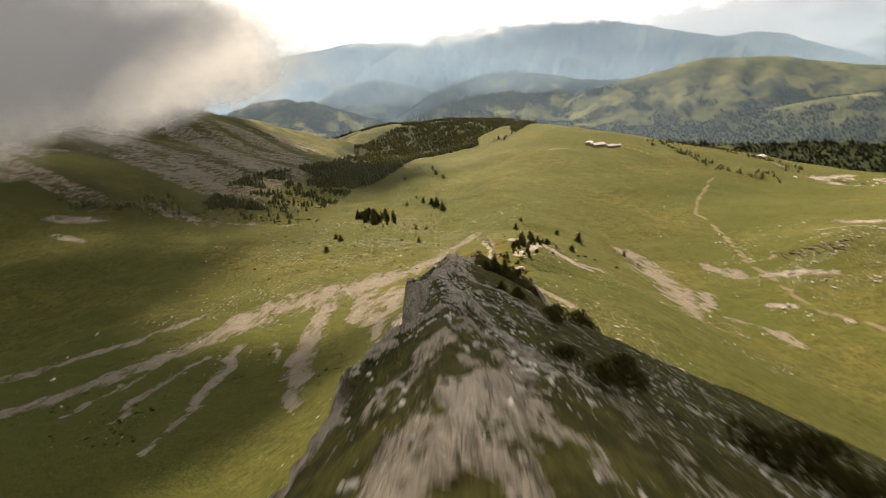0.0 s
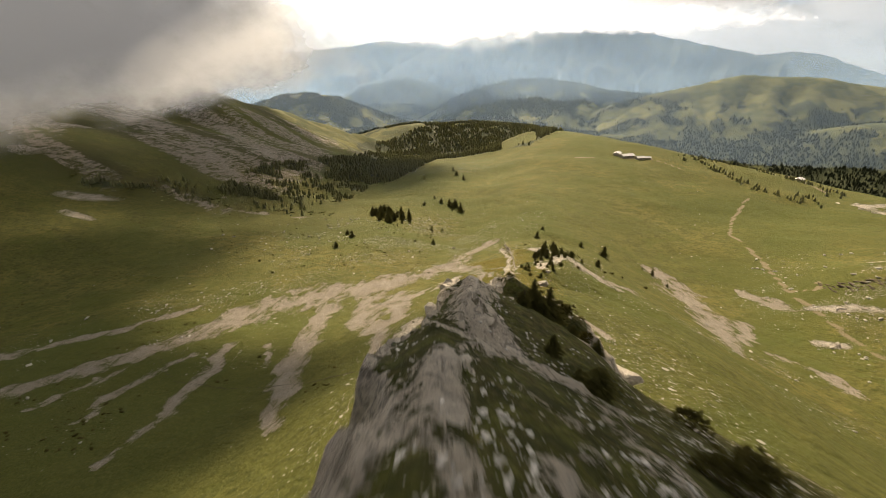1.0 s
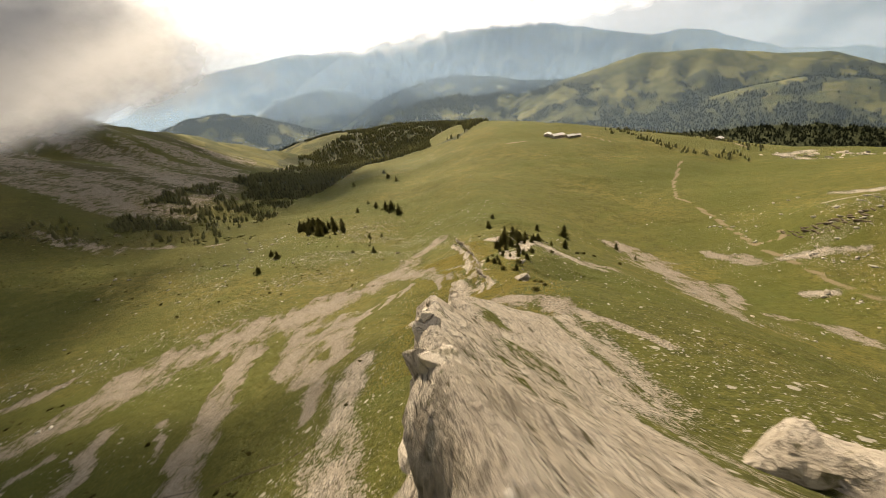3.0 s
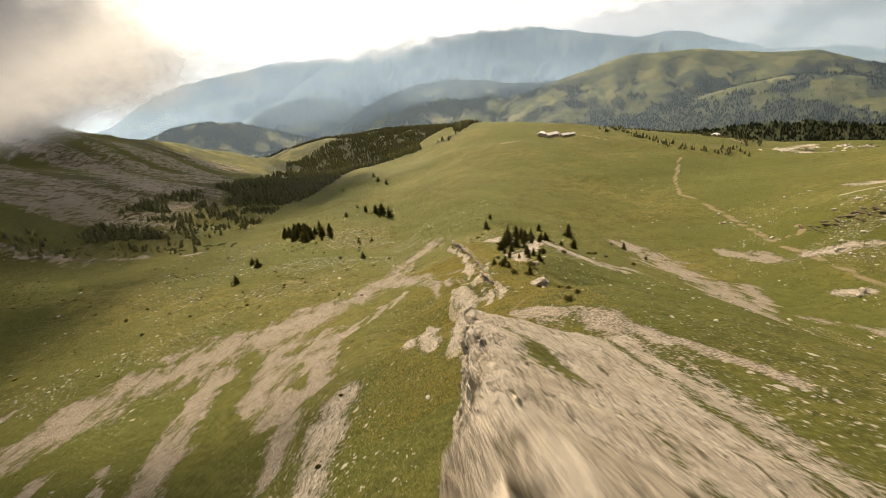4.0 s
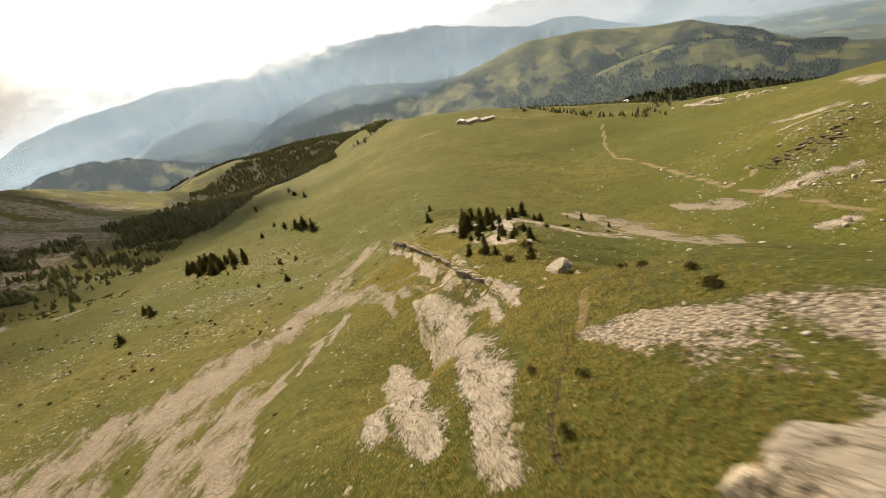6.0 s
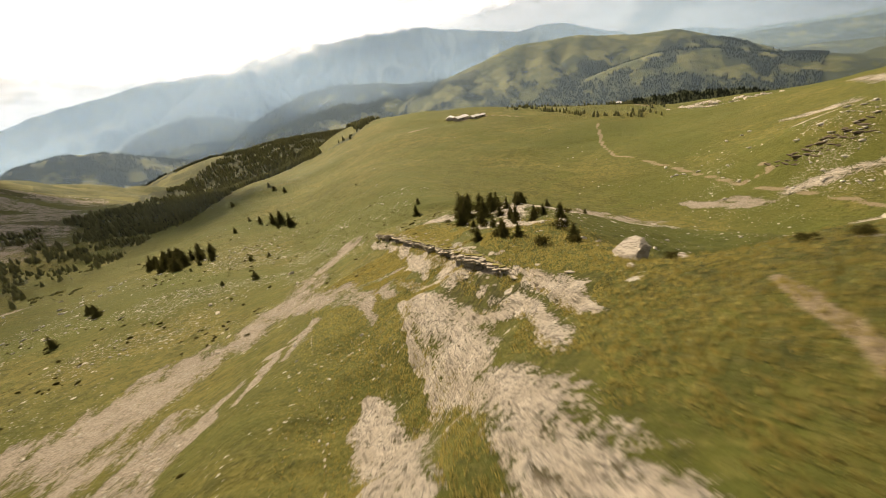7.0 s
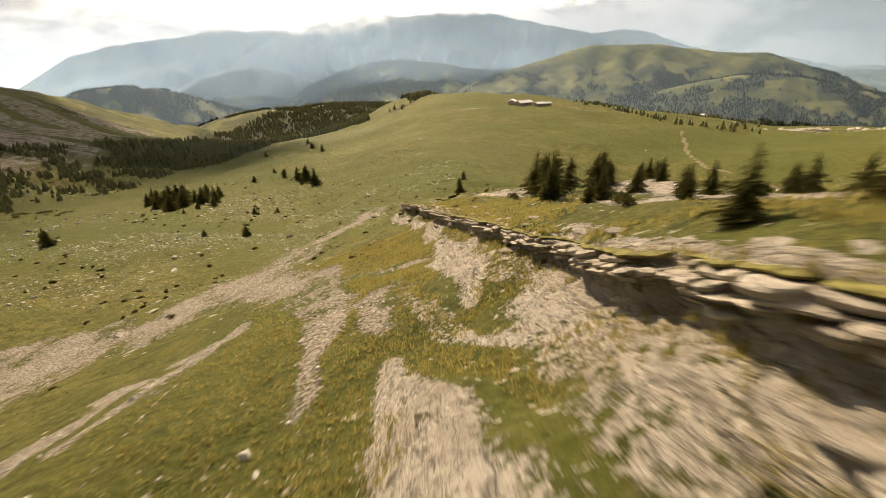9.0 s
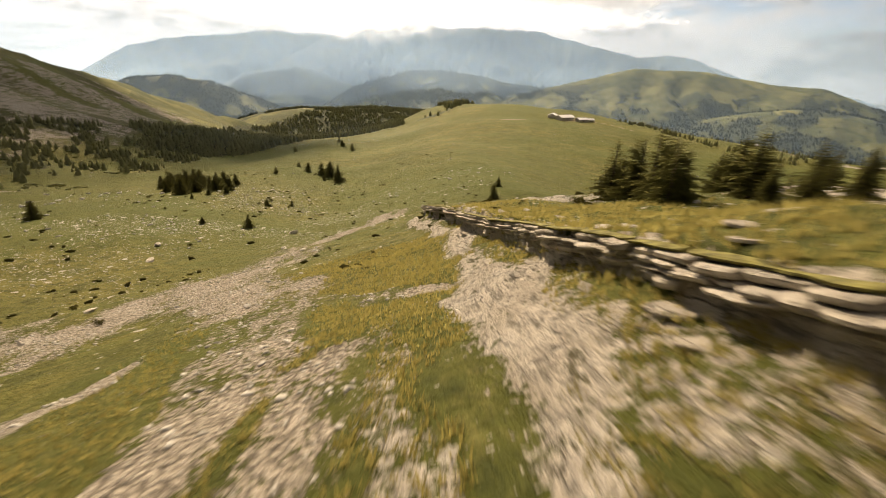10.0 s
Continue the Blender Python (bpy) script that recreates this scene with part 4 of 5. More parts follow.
def spruce_meshes(seed, full=1.0):
    """A spruce of unit height: bent trunk, and whorls of drooping boughs with hanging twigs."""
    r = random.Random(seed)
    tv, tf = [], []
    for k in range(7):
        h, rad = k / 6, 0.020 * (1 - k / 6) + 0.003
        for j in range(7):
            a = j / 7 * math.tau
            tv.append((rad * math.cos(a) + 0.006 * math.sin(4 * h + seed), rad * math.sin(a), h * 0.97))
    for k in range(6):
        for j in range(7):
            tf.append((k * 7 + j, k * 7 + (j + 1) % 7, k * 7 + 7 + (j + 1) % 7, k * 7 + 7 + j))
    trunk = raw_mesh("trunk", tv, tf, True)
    v, f = [], []
    levels = 25
    lean = r.uniform(-0.05, 0.05)
    gap = r.random() * math.tau
    for k in range(levels):
        h = 0.05 + 0.94 * (k / (levels - 1)) ** 0.95
        reach = 0.27 * full * (1 - h) ** 0.7 * r.uniform(0.7, 1.2) + 0.012
        count = max(5, int(12 * (1 - 0.55 * h)))
        turn = r.random() * math.tau
        for j in range(count):
            a = turn + j / count * math.tau + r.uniform(-0.25, 0.25)
            # one side is thinner, as the wind leaves it
            ln = reach * r.uniform(0.45, 1.4) * (1 - 0.3 * max(0.0, math.cos(a - gap)))
            droop = r.uniform(0.15, 0.55) * (1 - 0.8 * h)
            ux, uy = math.cos(a), math.sin(a)
            px, py = -uy, ux
            spine = [(ux * ln * t + lean * h, uy * ln * t, h - droop * ln * t * t + (0.10 + 0.35 * h) * ln * t) for t in (0.0, 0.34, 0.68, 1.0)]
            n = len(v)
            for q, (x, y, z) in enumerate(spine):
                w = ln * (0.13, 0.17, 0.12, 0.02)[q]
                v += [(x + px * w, y + py * w, z - 0.4 * w), (x - px * w, y - py * w, z - 0.4 * w)]
            f += [(n + 2 * q, n + 2 * q + 1, n + 2 * q + 3, n + 2 * q + 2) for q in range(3)]
            for q in range(9):
                t = 0.15 + 0.85 * (q + r.random()) / 9
                side = 1 if q % 2 else -1
                x, y, z = ux * ln * t + lean * h, uy * ln * t, h - droop * ln * t * t + (0.10 + 0.35 * h) * ln * t
                s, w = ln * r.uniform(0.28, 0.55) * (1.15 - 0.6 * t), ln * r.uniform(0.07, 0.12)
                out, fall = r.uniform(0.5, 1.0), r.uniform(0.15, 0.75)
                n = len(v)
                v += [(x - ux * w, y - uy * w, z), (x + ux * w, y + uy * w, z),
                      (x + ux * s * 0.5 + px * side * s * out, y + uy * s * 0.5 + py * side * s * out, z - s * fall)]
                f.append((n, n + 1, n + 2))
    return trunk, raw_mesh("crown", v, f)


def make_spruce(seed, full):
    root = new("spruce")
    trunk, crown = spruce_meshes(seed, full)
    part("trunk", trunk, BARK, root, "grey-brown bark")
    part("crown", crown, NEEDLES, root)
    return root


def shrub_mesh(seed):
    """A low dwarf pine of unit width: many short upturned sprays over a flattened mound."""
    r = random.Random(seed)
    v, f = [], []
    lumps = [(r.uniform(-0.26, 0.26), r.uniform(-0.22, 0.22), r.uniform(0.10, 0.24), r.uniform(0.16, 0.27)) for _ in range(7)]
    for cx, cy, cz, rad in lumps:
        for _ in range(46):
            a, u = r.random() * math.tau, r.uniform(-0.25, 1.0)
            s = math.sqrt(max(0, 1 - u * u))
            k = rad * r.uniform(0.75, 1.1)
            x, y, z = cx + k * s * math.cos(a), cy + k * s * math.sin(a), max(0.0, cz + k * u * 0.9)
            ln, w = r.uniform(0.05, 0.11), r.uniform(0.018, 0.035)
            dx, dy, dz = s * math.cos(a) * 0.8, s * math.sin(a) * 0.8, 0.55 + 0.5 * u
            b = a + math.pi / 2 + r.uniform(-0.5, 0.5)
            n = len(v)
            v += [(x - w * math.cos(b), y - w * math.sin(b), z), (x + w * math.cos(b), y + w * math.sin(b), z), (x + dx * ln, y + dy * ln, z + dz * ln),
                  (x + dx * ln * 0.4, y + dy * ln * 0.4, z + dz * ln * 0.3 - w * 1.5)]
            f += [(n, n + 1, n + 2), (n, n + 3, n + 2), (n + 1, n + 3, n)]
    return raw_mesh("foliage", v, f)


def make_shrub(seed):
    root = new("dwarf_pine")
    r = random.Random(seed + 50)
    v, f = [], []
    for k in range(5):
        a = r.random() * math.tau
        n = len(v)
        for q in range(3):
            x, y, z, w = 0.16 * q * math.cos(a), 0.16 * q * math.sin(a), 0.10 * q, 0.018 * (1 - q * 0.35)
            v += [(x + w, y, z), (x - w * 0.5, y + w, z), (x - w * 0.5, y - w, z)]
        for q in range(2):
            for j in range(3):
                f.append((n + 3 * q + j, n + 3 * q + (j + 1) % 3, n + 3 * q + 3 + (j + 1) % 3, n + 3 * q + 3 + j))
    part("stems", raw_mesh("stems", v, f), BARK, root, "bare brown stems")
    part("foliage", shrub_mesh(seed), PINE, root)
    return root




def ico_points():
    bm = bmesh.new()
    bmesh.ops.create_icosphere(bm, subdivisions=2, radius=1)
    v = np.array([p.co[:] for p in bm.verts])
    f = [tuple(q.index for q in face.verts) for face in bm.faces]
    bm.free()
    return v, f


def rock_points(seed, v, squash=0.66, edges=14):
    """A broken limestone block: a ball cut by random planes, then roughened."""
    r = np.random.RandomState(seed)
    p = v.copy()
    for _ in range(edges):
        n = r.normal(size=3)
        n /= np.linalg.norm(n)
        lim = r.uniform(0.32, 0.60)
        over = np.clip(p @ n - lim, 0, None)
        p = p - over[:, None] * n * 0.98
    p = p * (1 + 0.025 * r.normal(size=(len(p), 1)))
    p[:, 2] *= squash
    p[:, 1] *= r.uniform(0.7, 1.0)
    return p


# ---- rocks ----
BALL, BALL_FACES = ico_points()
ROCK_MESHES = [raw_mesh("rock", rock_points(200 + k, BALL), BALL_FACES) for k in range(8)]
SLAB_MESHES = [raw_mesh("slab", rock_points(300 + k, BALL, 0.26, 9), BALL_FACES) for k in range(6)]
for me in ROCK_MESHES + SLAB_MESHES:
    me.materials.append(ROCK)



def plate_mesh(seed):
    """A thin broken stratum: ragged outline, worn upper edge."""
    r = random.Random(seed)
    n = 10
    ring = [(k / n * math.tau + r.uniform(-0.2, 0.2), r.uniform(0.72, 1.12)) for k in range(n)]
    v = []
    for grow, z in ((0.86, -0.13), (1.0, -0.09), (1.0, 0.06), (0.88, 0.12)):
        v += [(grow * q * math.cos(a), grow * q * math.sin(a), z + r.uniform(-0.025, 0.025)) for a, q in ring]
    f = [(k * n + j, k * n + (j + 1) % n, k * n + n + (j + 1) % n, k * n + n + j) for k in range(3) for j in range(n)]
    f += [tuple(range(n - 1, -1, -1)), tuple(range(3 * n, 4 * n))]
    return raw_mesh("slab", v, f)


PLATES = [plate_mesh(700 + k) for k in range(8)]
for me in PLATES:
    me.materials.append(LEDGE_ROCK)
rr = random.Random(11)


def set_rock(me, x, y, size, sink=0.25, name="boulder", label="weathered grey limestone boulder half sunk in turf", group="boulders in the meadow", turn=None, flat=1.0):
    ob = new(name, me)
    ob.matrix_world = pose(x, y, at(x, y) + size * (0.5 * flat - sink), rr.uniform(-14, 14), rr.uniform(-14, 14), rr.uniform(0, 360) if turn is None else turn) @ Matrix.Diagonal((size, size, size * flat, 1))
    return tagged(ob, label, "boulder", group)


for x, y, s in ((-9.5, 300, 2.2), (-34, 273, 1.9), (-38, 286, 1.5), (-6.8, 274, 1.2), (-1, 262, 1.0), (-5, 250, 0.9), (-26, 239, 1.3), (-27, 229, 1.2), (19.6, 143.2, 0.6),
                (23.8, 143.0, 0.8), (30.6, 166.8, 1.0), (28, 167.4, 0.8), (36.5, 190, 0.8), (166, 197, 1.6), (176, 242, 1.2), (184, 238, 1.1),
                (189, 236, 1.3), (196, 231, 1.5), (202, 226, 1.6), (208, 219, 1.4), (152, 330, 1.0), (168, 334, 1.1), (60, 197, 1.1), (66, 188, 1.3), (112, 196, 1.5), (118, 178, 1.4)):
    set_rock(rr.choice(ROCK_MESHES), x, y, s, flat=rr.uniform(0.6, 0.85))



def strata_boulder(seed, size):
    """A large limestone block with bedding steps and chipped edges."""
    bm = bmesh.new()
    bmesh.ops.create_icosphere(bm, subdivisions=4, radius=1)
    v = np.array([p.co[:] for p in bm.verts])
    f = [tuple(q.index for q in face.verts) for face in bm.faces]
    bm.free()
    p = rock_points(seed, v, 1.0, 13)
    bed = wobble(p[:, 2] * 11 + 1.2 * p[:, 0], p[:, 2] * 0, 1.0, seed) * 0.15
    p[:, :2] *= (1 + bed + 0.13 * rough(p[:, 0] * 4, p[:, 1] * 4 + p[:, 2] * 3, 1.0, 4, seed + 1))[:, None]
    me = raw_mesh("boulder", p * np.array(size), f)
    me.materials.append(LEDGE_ROCK)
    return me


for x, y, size, turn in ((25.2, 149.4, (3.6, 2.6, 2.6), 20), (29.3, 165.8, (1.5, 1.2, 1.1), 70), (170, 199, (4.0, 3.0, 2.2), 40), (178, 173, (3.4, 2.6, 2.0), 100)):
    ob = new("boulder", strata_boulder(610 + int(x), size))
    ob.matrix_world = pose(x, y, at(x, y) + 0.12 * size[2], 10, -8, turn)
    tagged(ob, "big cracked grey limestone block lying on the turf", "boulder", "boulders in the meadow")

for x, y, size, turn in ((16.8, 67.4, (4.2, 3.4, 3.4), 30), (20.6, 67.2, (4.4, 3.6, 3.4), 75)):
    ob = new("boulder", strata_boulder(640 + int(x), size))
    ob.matrix_world = pose(x, y, at(x, y) + 0.25 * size[2], 8, 10, turn)
    tagged(ob, "broad pale limestone block bedded in the slope", "boulder", "boulders beside the rib")

# the ledge: beds of limestone, the upper ones jutting out over a hollow, broken into slabs along their length
def bed_mesh(y0, y1, drop0, drop1, jut, seed):
    """One slab of a bed: follows the edge from y0 to y1, with a chipped and rounded outer rim."""
    ys = np.arange(y0, y1 + 0.01, 0.15)
    lip, edge = along(LEDGE, ys, 2), ledge_edge(ys)
    chip = 0.30 * rough(ys, ys * 0, 0.8, 3, seed, 0.7) + 0.26 * rough(ys, ys * 0, 2.8, 2, seed + 3)
    ends = np.clip(np.minimum(ys - y0, y1 - ys) / 0.35, 0, 1)
    outer = edge - jut - chip + 0.22 * (1 - ends) ** 2
    wave = 0.05 * rough(ys, ys * 0, 0.7, 3, seed + 6, 0.7)
    rows = ((edge + 1.3, -drop0), (outer + 0.30, -drop0 + wave), (outer + 0.08, -drop0 - 0.02 + wave), (outer, -drop0 - 0.3 * (drop1 - drop0)), (outer + 0.05 + 1.4 * wave, -drop0 - 0.7 * (drop1 - drop0)),
            (outer + 0.12, -drop1 + 0.02), (edge + 1.3, -drop1))
    co = np.stack([np.stack([px + ys * 0, ys, lip + pz], -1) for px, pz in rows], 1)
    n, k = len(ys), len(rows)
    f = [(i * k + j, i * k + (j + 1) % k, (i + 1) * k + (j + 1) % k, (i + 1) * k + j) for i in range(n - 1) for j in range(k)]
    f += [tuple(range(k)), tuple(range((n - 1) * k + k - 1, (n - 1) * k - 1, -1))]
    me = raw_mesh("slab", co.reshape(-1, 3), f)
    me.materials.append(LEDGE_ROCK)
    return me


ledge = tagged(new("rock_ledge"), "layered limestone ledge with overhanging broken slabs", "rock ledge")
BEDS = ((0.04, 0.30, 0.62), (0.31, 0.52, 0.82), (0.53, 0.66, 0.72), (0.67, 0.96, 0.52), (0.97, 1.18, 0.05), (1.20, 1.62, -0.28), (1.64, 2.0, -0.20), (2.0, 2.5, -0.1))   # top, foot, overhang
for layer, (top, foot, jut) in enumerate(BEDS):
    y = 143.5 + rr.uniform(0, 2)
    while y < 266:
        run = rr.uniform(0.5, 1.7) if y < 205 else rr.uniform(2.5, 7)
        face = float(along(LEDGE, y + run / 2, 3))
        if top < face + 0.25 and rr.random() > 0.08:
            squeeze = np.clip(face / 1.4, 0.4, 1.0)
            part("slab", bed_mesh(y, y + run, top * squeeze + (slip := rr.uniform(-0.04, 0.05)), foot * squeeze + slip + rr.uniform(-0.03, 0.02), (jut + rr.uniform(-0.30, 0.22)) * min(1.0, face / 1.6), 900 + len(ledge.children)), LEDGE_ROCK, ledge)
        y += run + rr.uniform(0.02, 0.12)
# the mat of turf that hangs over the lip, torn here and there
y = 144.0
while y < 266:
    run = rr.uniform(1.5, 5.0)
    mat_mesh = bed_mesh(y, y + run, -0.10, 0.05, rr.uniform(0.25, 0.55) * min(1.0, float(along(LEDGE, y, 3)) / 1.4), 1900 + int(y * 3))
    mat_mesh.materials[0] = TURF_MAT
    part("turf_mat", mat_mesh, TURF_MAT, ledge, "ragged mat of turf over the lip")
    y += run + rr.uniform(-0.1, 0.5)
# slabs that have slid from the lip
for k in range(60):
    y = rr.uniform(146, 235)
    x = float(ledge_edge(np.array([y]))[0]) + rr.choice((rr.uniform(-2.2, -0.6), rr.uniform(0.2, 1.8)))
    s = rr.uniform(0.18, 0.5)
    ob = part("slab", rr.choice(PLATES), LEDGE_ROCK, ledge)
    ob.matrix_world = pose(x, y, at(x, y) + 0.05 * s, rr.uniform(-12, 12), rr.uniform(-14, 14), rr.uniform(0, 360)) @ Matrix.Diagonal((s * 1.5, s, s, 1))

# the rib: blocks along its crest and cliff edge
rib_rocks = tagged(new("rock_rib"), "jagged limestone rib with blocks along its crest", "rock rib")
for k in range(70):
    y = rr.choice((rr.uniform(18, 56), rr.uniform(76, 108)))
    d = rr.choice((rr.uniform(-2.5, 0.5), rr.uniform(-1, 4)))
    x = float(along(RIB, y, 1)) + d - (along(RIB, y, 3) * 0.5 if d < 0 else 0)
    s = rr.uniform(0.2, 0.55)
    ob = part("block", rr.choice(ROCK_MESHES), ROCK, rib_rocks)
    ob.matrix_world = pose(x, y, at(x, y) - 0.1 * s, rr.uniform(-30, 30), rr.uniform(-30, 30), rr.uniform(0, 360)) @ Matrix.Diagonal((s, s * 1.2, s * 0.8, 1))
for k in range(225):
    y = rr.choice((rr.uniform(24, 34), rr.uniform(38, 75), rr.uniform(50, 75), rr.uniform(77, 109), rr.uniform(84, 109), rr.uniform(90, 109)))
    deep = 7.5 * rr.random() ** 1.3
    x = float(along(RIB, y, 1) - along(RIB, y, 3)) - deep / 4.5 + rr.uniform(-0.1, 0.25)
    s = rr.uniform(0.35, 1.15) * (0.6 if y < 36 else 1.0)
    ob = part("block", rr.choice(ROCK_MESHES), ROCK, rib_rocks)
    ob.matrix_world = pose(x - 0.15 * s, y, at(x, y) - 0.2 * s, rr.uniform(-25, 25), rr.uniform(-25, 25), rr.uniform(-25, 25)) @ Matrix.Diagonal((s * 0.85, s * rr.uniform(0.8, 1.5), s * rr.uniform(0.9, 1.6), 1))
for x, y, s in ((0.3, 75.6, 1.2), (1.9, 75.8, 1.3), (3.5, 76, 1.1), (5, 76, 1.0), (6.4, 108.6, 1.2), (7.6, 109.4, 1.1), (-1.3, 72.6, 1.0), (4.2, 104.5, 0.9), (5.4, 106.4, 1.0)):
    ob = part("block", rr.choice(ROCK_MESHES), ROCK, rib_rocks)
    ob.matrix_world = pose(x, y, at(x, y) - 0.35 * s, rr.uniform(-15, 15), rr.uniform(-15, 15), rr.uniform(0, 360)) @ Matrix.Diagonal((s, s * 1.15, s, 1))

# dark crag on the knoll beyond the footpath
DARK_ROCK = plain("dark_rock", (0.105, 0.085, 0.055), 0.9, 0.5, 1.2)
DARK_ROCKS = [raw_mesh("rock", rock_points(220 + k, BALL), BALL_FACES) for k in range(4)]
crag = tagged(new("rock_crag"), "dark layered crag on the grassy knoll", "rock crag")
for row, (down, tall) in enumerate(((0.0, 0.75), (3.0, 0.65), (6.0, 0.55), (9.0, 0.4))):
    t = -0.05 + 0.1 * row
    while t < 1.25 - 0.05 * row:
        s = rr.uniform(1.5, 3.0)
        x, y = 207.5 + 19.5 * t - down * 0.72 + rr.uniform(-0.8, 0.8), 260 - 18.5 * t - down * 0.69 + rr.uniform(-0.8, 0.8)
        ob = part("block", rr.choice(DARK_ROCKS), DARK_ROCK, crag)
        ob.matrix_world = pose(x, y, at(x, y) - 0.25 * s, rr.uniform(-10, 10), rr.uniform(-10, 10), -43 + rr.uniform(-14, 14)) @ Matrix.Diagonal((s * 1.7, s, s * tall, 1))
        t += 0.055 * s
outcrop = tagged(new("rock_outcrop"), "pale rock outcrop at the edge of the plateau", "rock outcrop")
for k in range(40):
    x, y = 412 + rr.uniform(-16, 70), 470 + rr.uniform(-30, 45)
    s = rr.uniform(2, 5.5)
    ob = part("block", rr.choice(ROCK_MESHES), ROCK, outcrop)
    ob.matrix_world = pose(x, y, at(x, y), rr.uniform(-15, 15), rr.uniform(-15, 15), rr.uniform(0, 360)) @ Matrix.Diagonal((s * 1.3, s, s * 0.7, 1))


# ---- loose stones ----
def scatter(seed, count, x0, x1, y0, y1, weight):
    r = np.random.RandomState(seed)
    x, y = r.uniform(x0, x1, count), r.uniform(y0, y1, count)
    keep = r.uniform(0, 1, count) < weight(x, y)
    return x[keep], y[keep], r


def stones_mesh(name, x, y, size, r, mat=STONE):
    small, faces = ICO20
    n = len(x)
    z = ground_z(x, y)
    shapes = np.array([rock_points(400 + k, small, 0.36 + 0.03 * (k % 6), 11) * np.array((1.35, 1.0, 1.0)) for k in range(12)])
    pts = shapes[r.randint(0, 12, n)]
    a = r.uniform(0, math.tau, n)
    c, s = np.cos(a)[:, None], np.sin(a)[:, None]
    px, py, pz = pts[..., 0], pts[..., 1], pts[..., 2]
    co = np.stack([x[:, None] + size[:, None] * (c * px - s * py), y[:, None] + size[:, None] * (s * px + c * py), (z + 0.12 * size)[:, None] + size[:, None] * pz], -1)
    k = small.shape[0]
    fc = (np.array(faces)[None] + (np.arange(n) * k)[:, None, None]).reshape(-1, 3)
    me = bpy.data.meshes.new(name)
    me.vertices.add(n * k)
    me.vertices.foreach_set("co", co.astype(np.float32).ravel())
    me.loops.add(fc.size)
    me.loops.foreach_set("vertex_index", fc.astype(np.int32).ravel())
    me.polygons.add(len(fc))
    me.polygons.foreach_set("loop_start", np.arange(0, fc.size, 3, dtype=np.int32))
    me.update(calc_edges=True)
    me.materials.append(mat)
    return me


def ico20():
    bm = bmesh.new()
    bmesh.ops.create_icosphere(bm, subdivisions=1, radius=1)
    v = np.array([p.co[:] for p in bm.verts])
    f = [tuple(q.index for q in face.verts) for face in bm.faces]
    bm.free()
    return v, f


ICO20 = ico20()
x, y, r = scatter(21, 130000, -260, 270, -5, 440, lambda x, y: 0.34 * stony_amount(x, y))
size = 0.07 + 0.42 * r.uniform(0, 1, len(x)) ** 2.8 * (0.35 + np.clip(np.abs(x - 5) - 18, 0, None) / 45 + np.clip(y - 235, 0, None) / 80)
tagged(new("meadow_stones", stones_mesh("meadow_stones", x, y, size, r)), "pale limestone stones strewn over the turf", "stones", kind="stuff")
x, y, r = scatter(22, 60000, -60, 34, 70, 262, lambda x, y: 0.55 * (strokes(x, y, SCREE) > 0.45) * np.clip(60 / (20 + np.hypot(x - 8, (y - 190) * 0.8)), 0, 1))
size = 0.05 + 0.26 * r.uniform(0, 1, len(x)) ** 3.5
tagged(new("scree_rubble", stones_mesh("scree_rubble", x, y, size, r)), "angular grey-beige rubble of the scree", "rubble", kind="stuff")
x, y, r = scatter(24, 52000, -5, 16, -8, 58, lambda x, y: np.clip(0.42 * np.exp(-((x - along(RIB, y, 1) - 1.2) / 2.6) ** 2) + 0.12, 0, 1) * ramp01(rough(x, y * 0.6, 2.2, 3, 77), -0.25, 0.25) * (x > along(RIB, y, 1) - 0.4 - along(RIB, y, 3)))
size = 0.03 + 0.13 * r.uniform(0, 1, len(x)) ** 2.6
tagged(new("crest_stones", stones_mesh("crest_stones", x, y, size, r, PALE)), "whitish limestone stones bedded in the turf of the crest", "stones", kind="stuff")
x, y, r = scatter(23, 1500, -12, 60, 110, 262, lambda x, y: 0.3 * ((x > 22) | (x < 6)))
size = 0.12 + 0.4 * r.uniform(0, 1, len(x)) ** 3
STONES_SHARED = [raw_mesh("stone", rock_points(500 + k, ICO20[0], 0.6, 6), ICO20[1]) for k in range(8)]
for me in STONES_SHARED:
    me.materials.append(STONE)
for k in range(min(240, len(x))):
    ob = new("stone", STONES_SHARED[k % 8])
    ob.matrix_world = pose(x[k], y[k], at(x[k], y[k]) + 0.1 * size[k], 0, 0, k * 37 % 360) @ Matrix.Diagonal((size[k], size[k], size[k], 1))
    tagged(ob, "pale limestone stone lying in the grass", "stone", "loose stones on the slope")


# ---- trees ----
SPRUCES = [make_spruce(30 + k, f) for k, f in enumerate((1.0, 1.12, 0.88, 1.25, 1.0))]
SHRUBS = [make_shrub(60 + k) for k in range(3)]
used = set()


def plant(bank, x, y, h, label, category, group, wide=1.0, sink=0.04):
    k = rr.randrange(len(bank))
    m = pose(x, y, at(x, y) - sink * h, rr.uniform(-2, 2), rr.uniform(-2, 2), rr.uniform(0, 360)) @ Matrix.Diagonal((h * wide, h * wide, h, 1))
    if k not in used and bank is SPRUCES:
        used.add(k)
        ob = bank[k]
        ob.matrix_world = m
    elif bank is SHRUBS and ("s", k) not in used:
        used.add(("s", k))
        ob = bank[k]
        ob.matrix_world = m
    else:
        ob = copy_thing(bank[k], pose(0, 0, 0))
        ob.matrix_world = m
    tagged(ob, label, category, group)


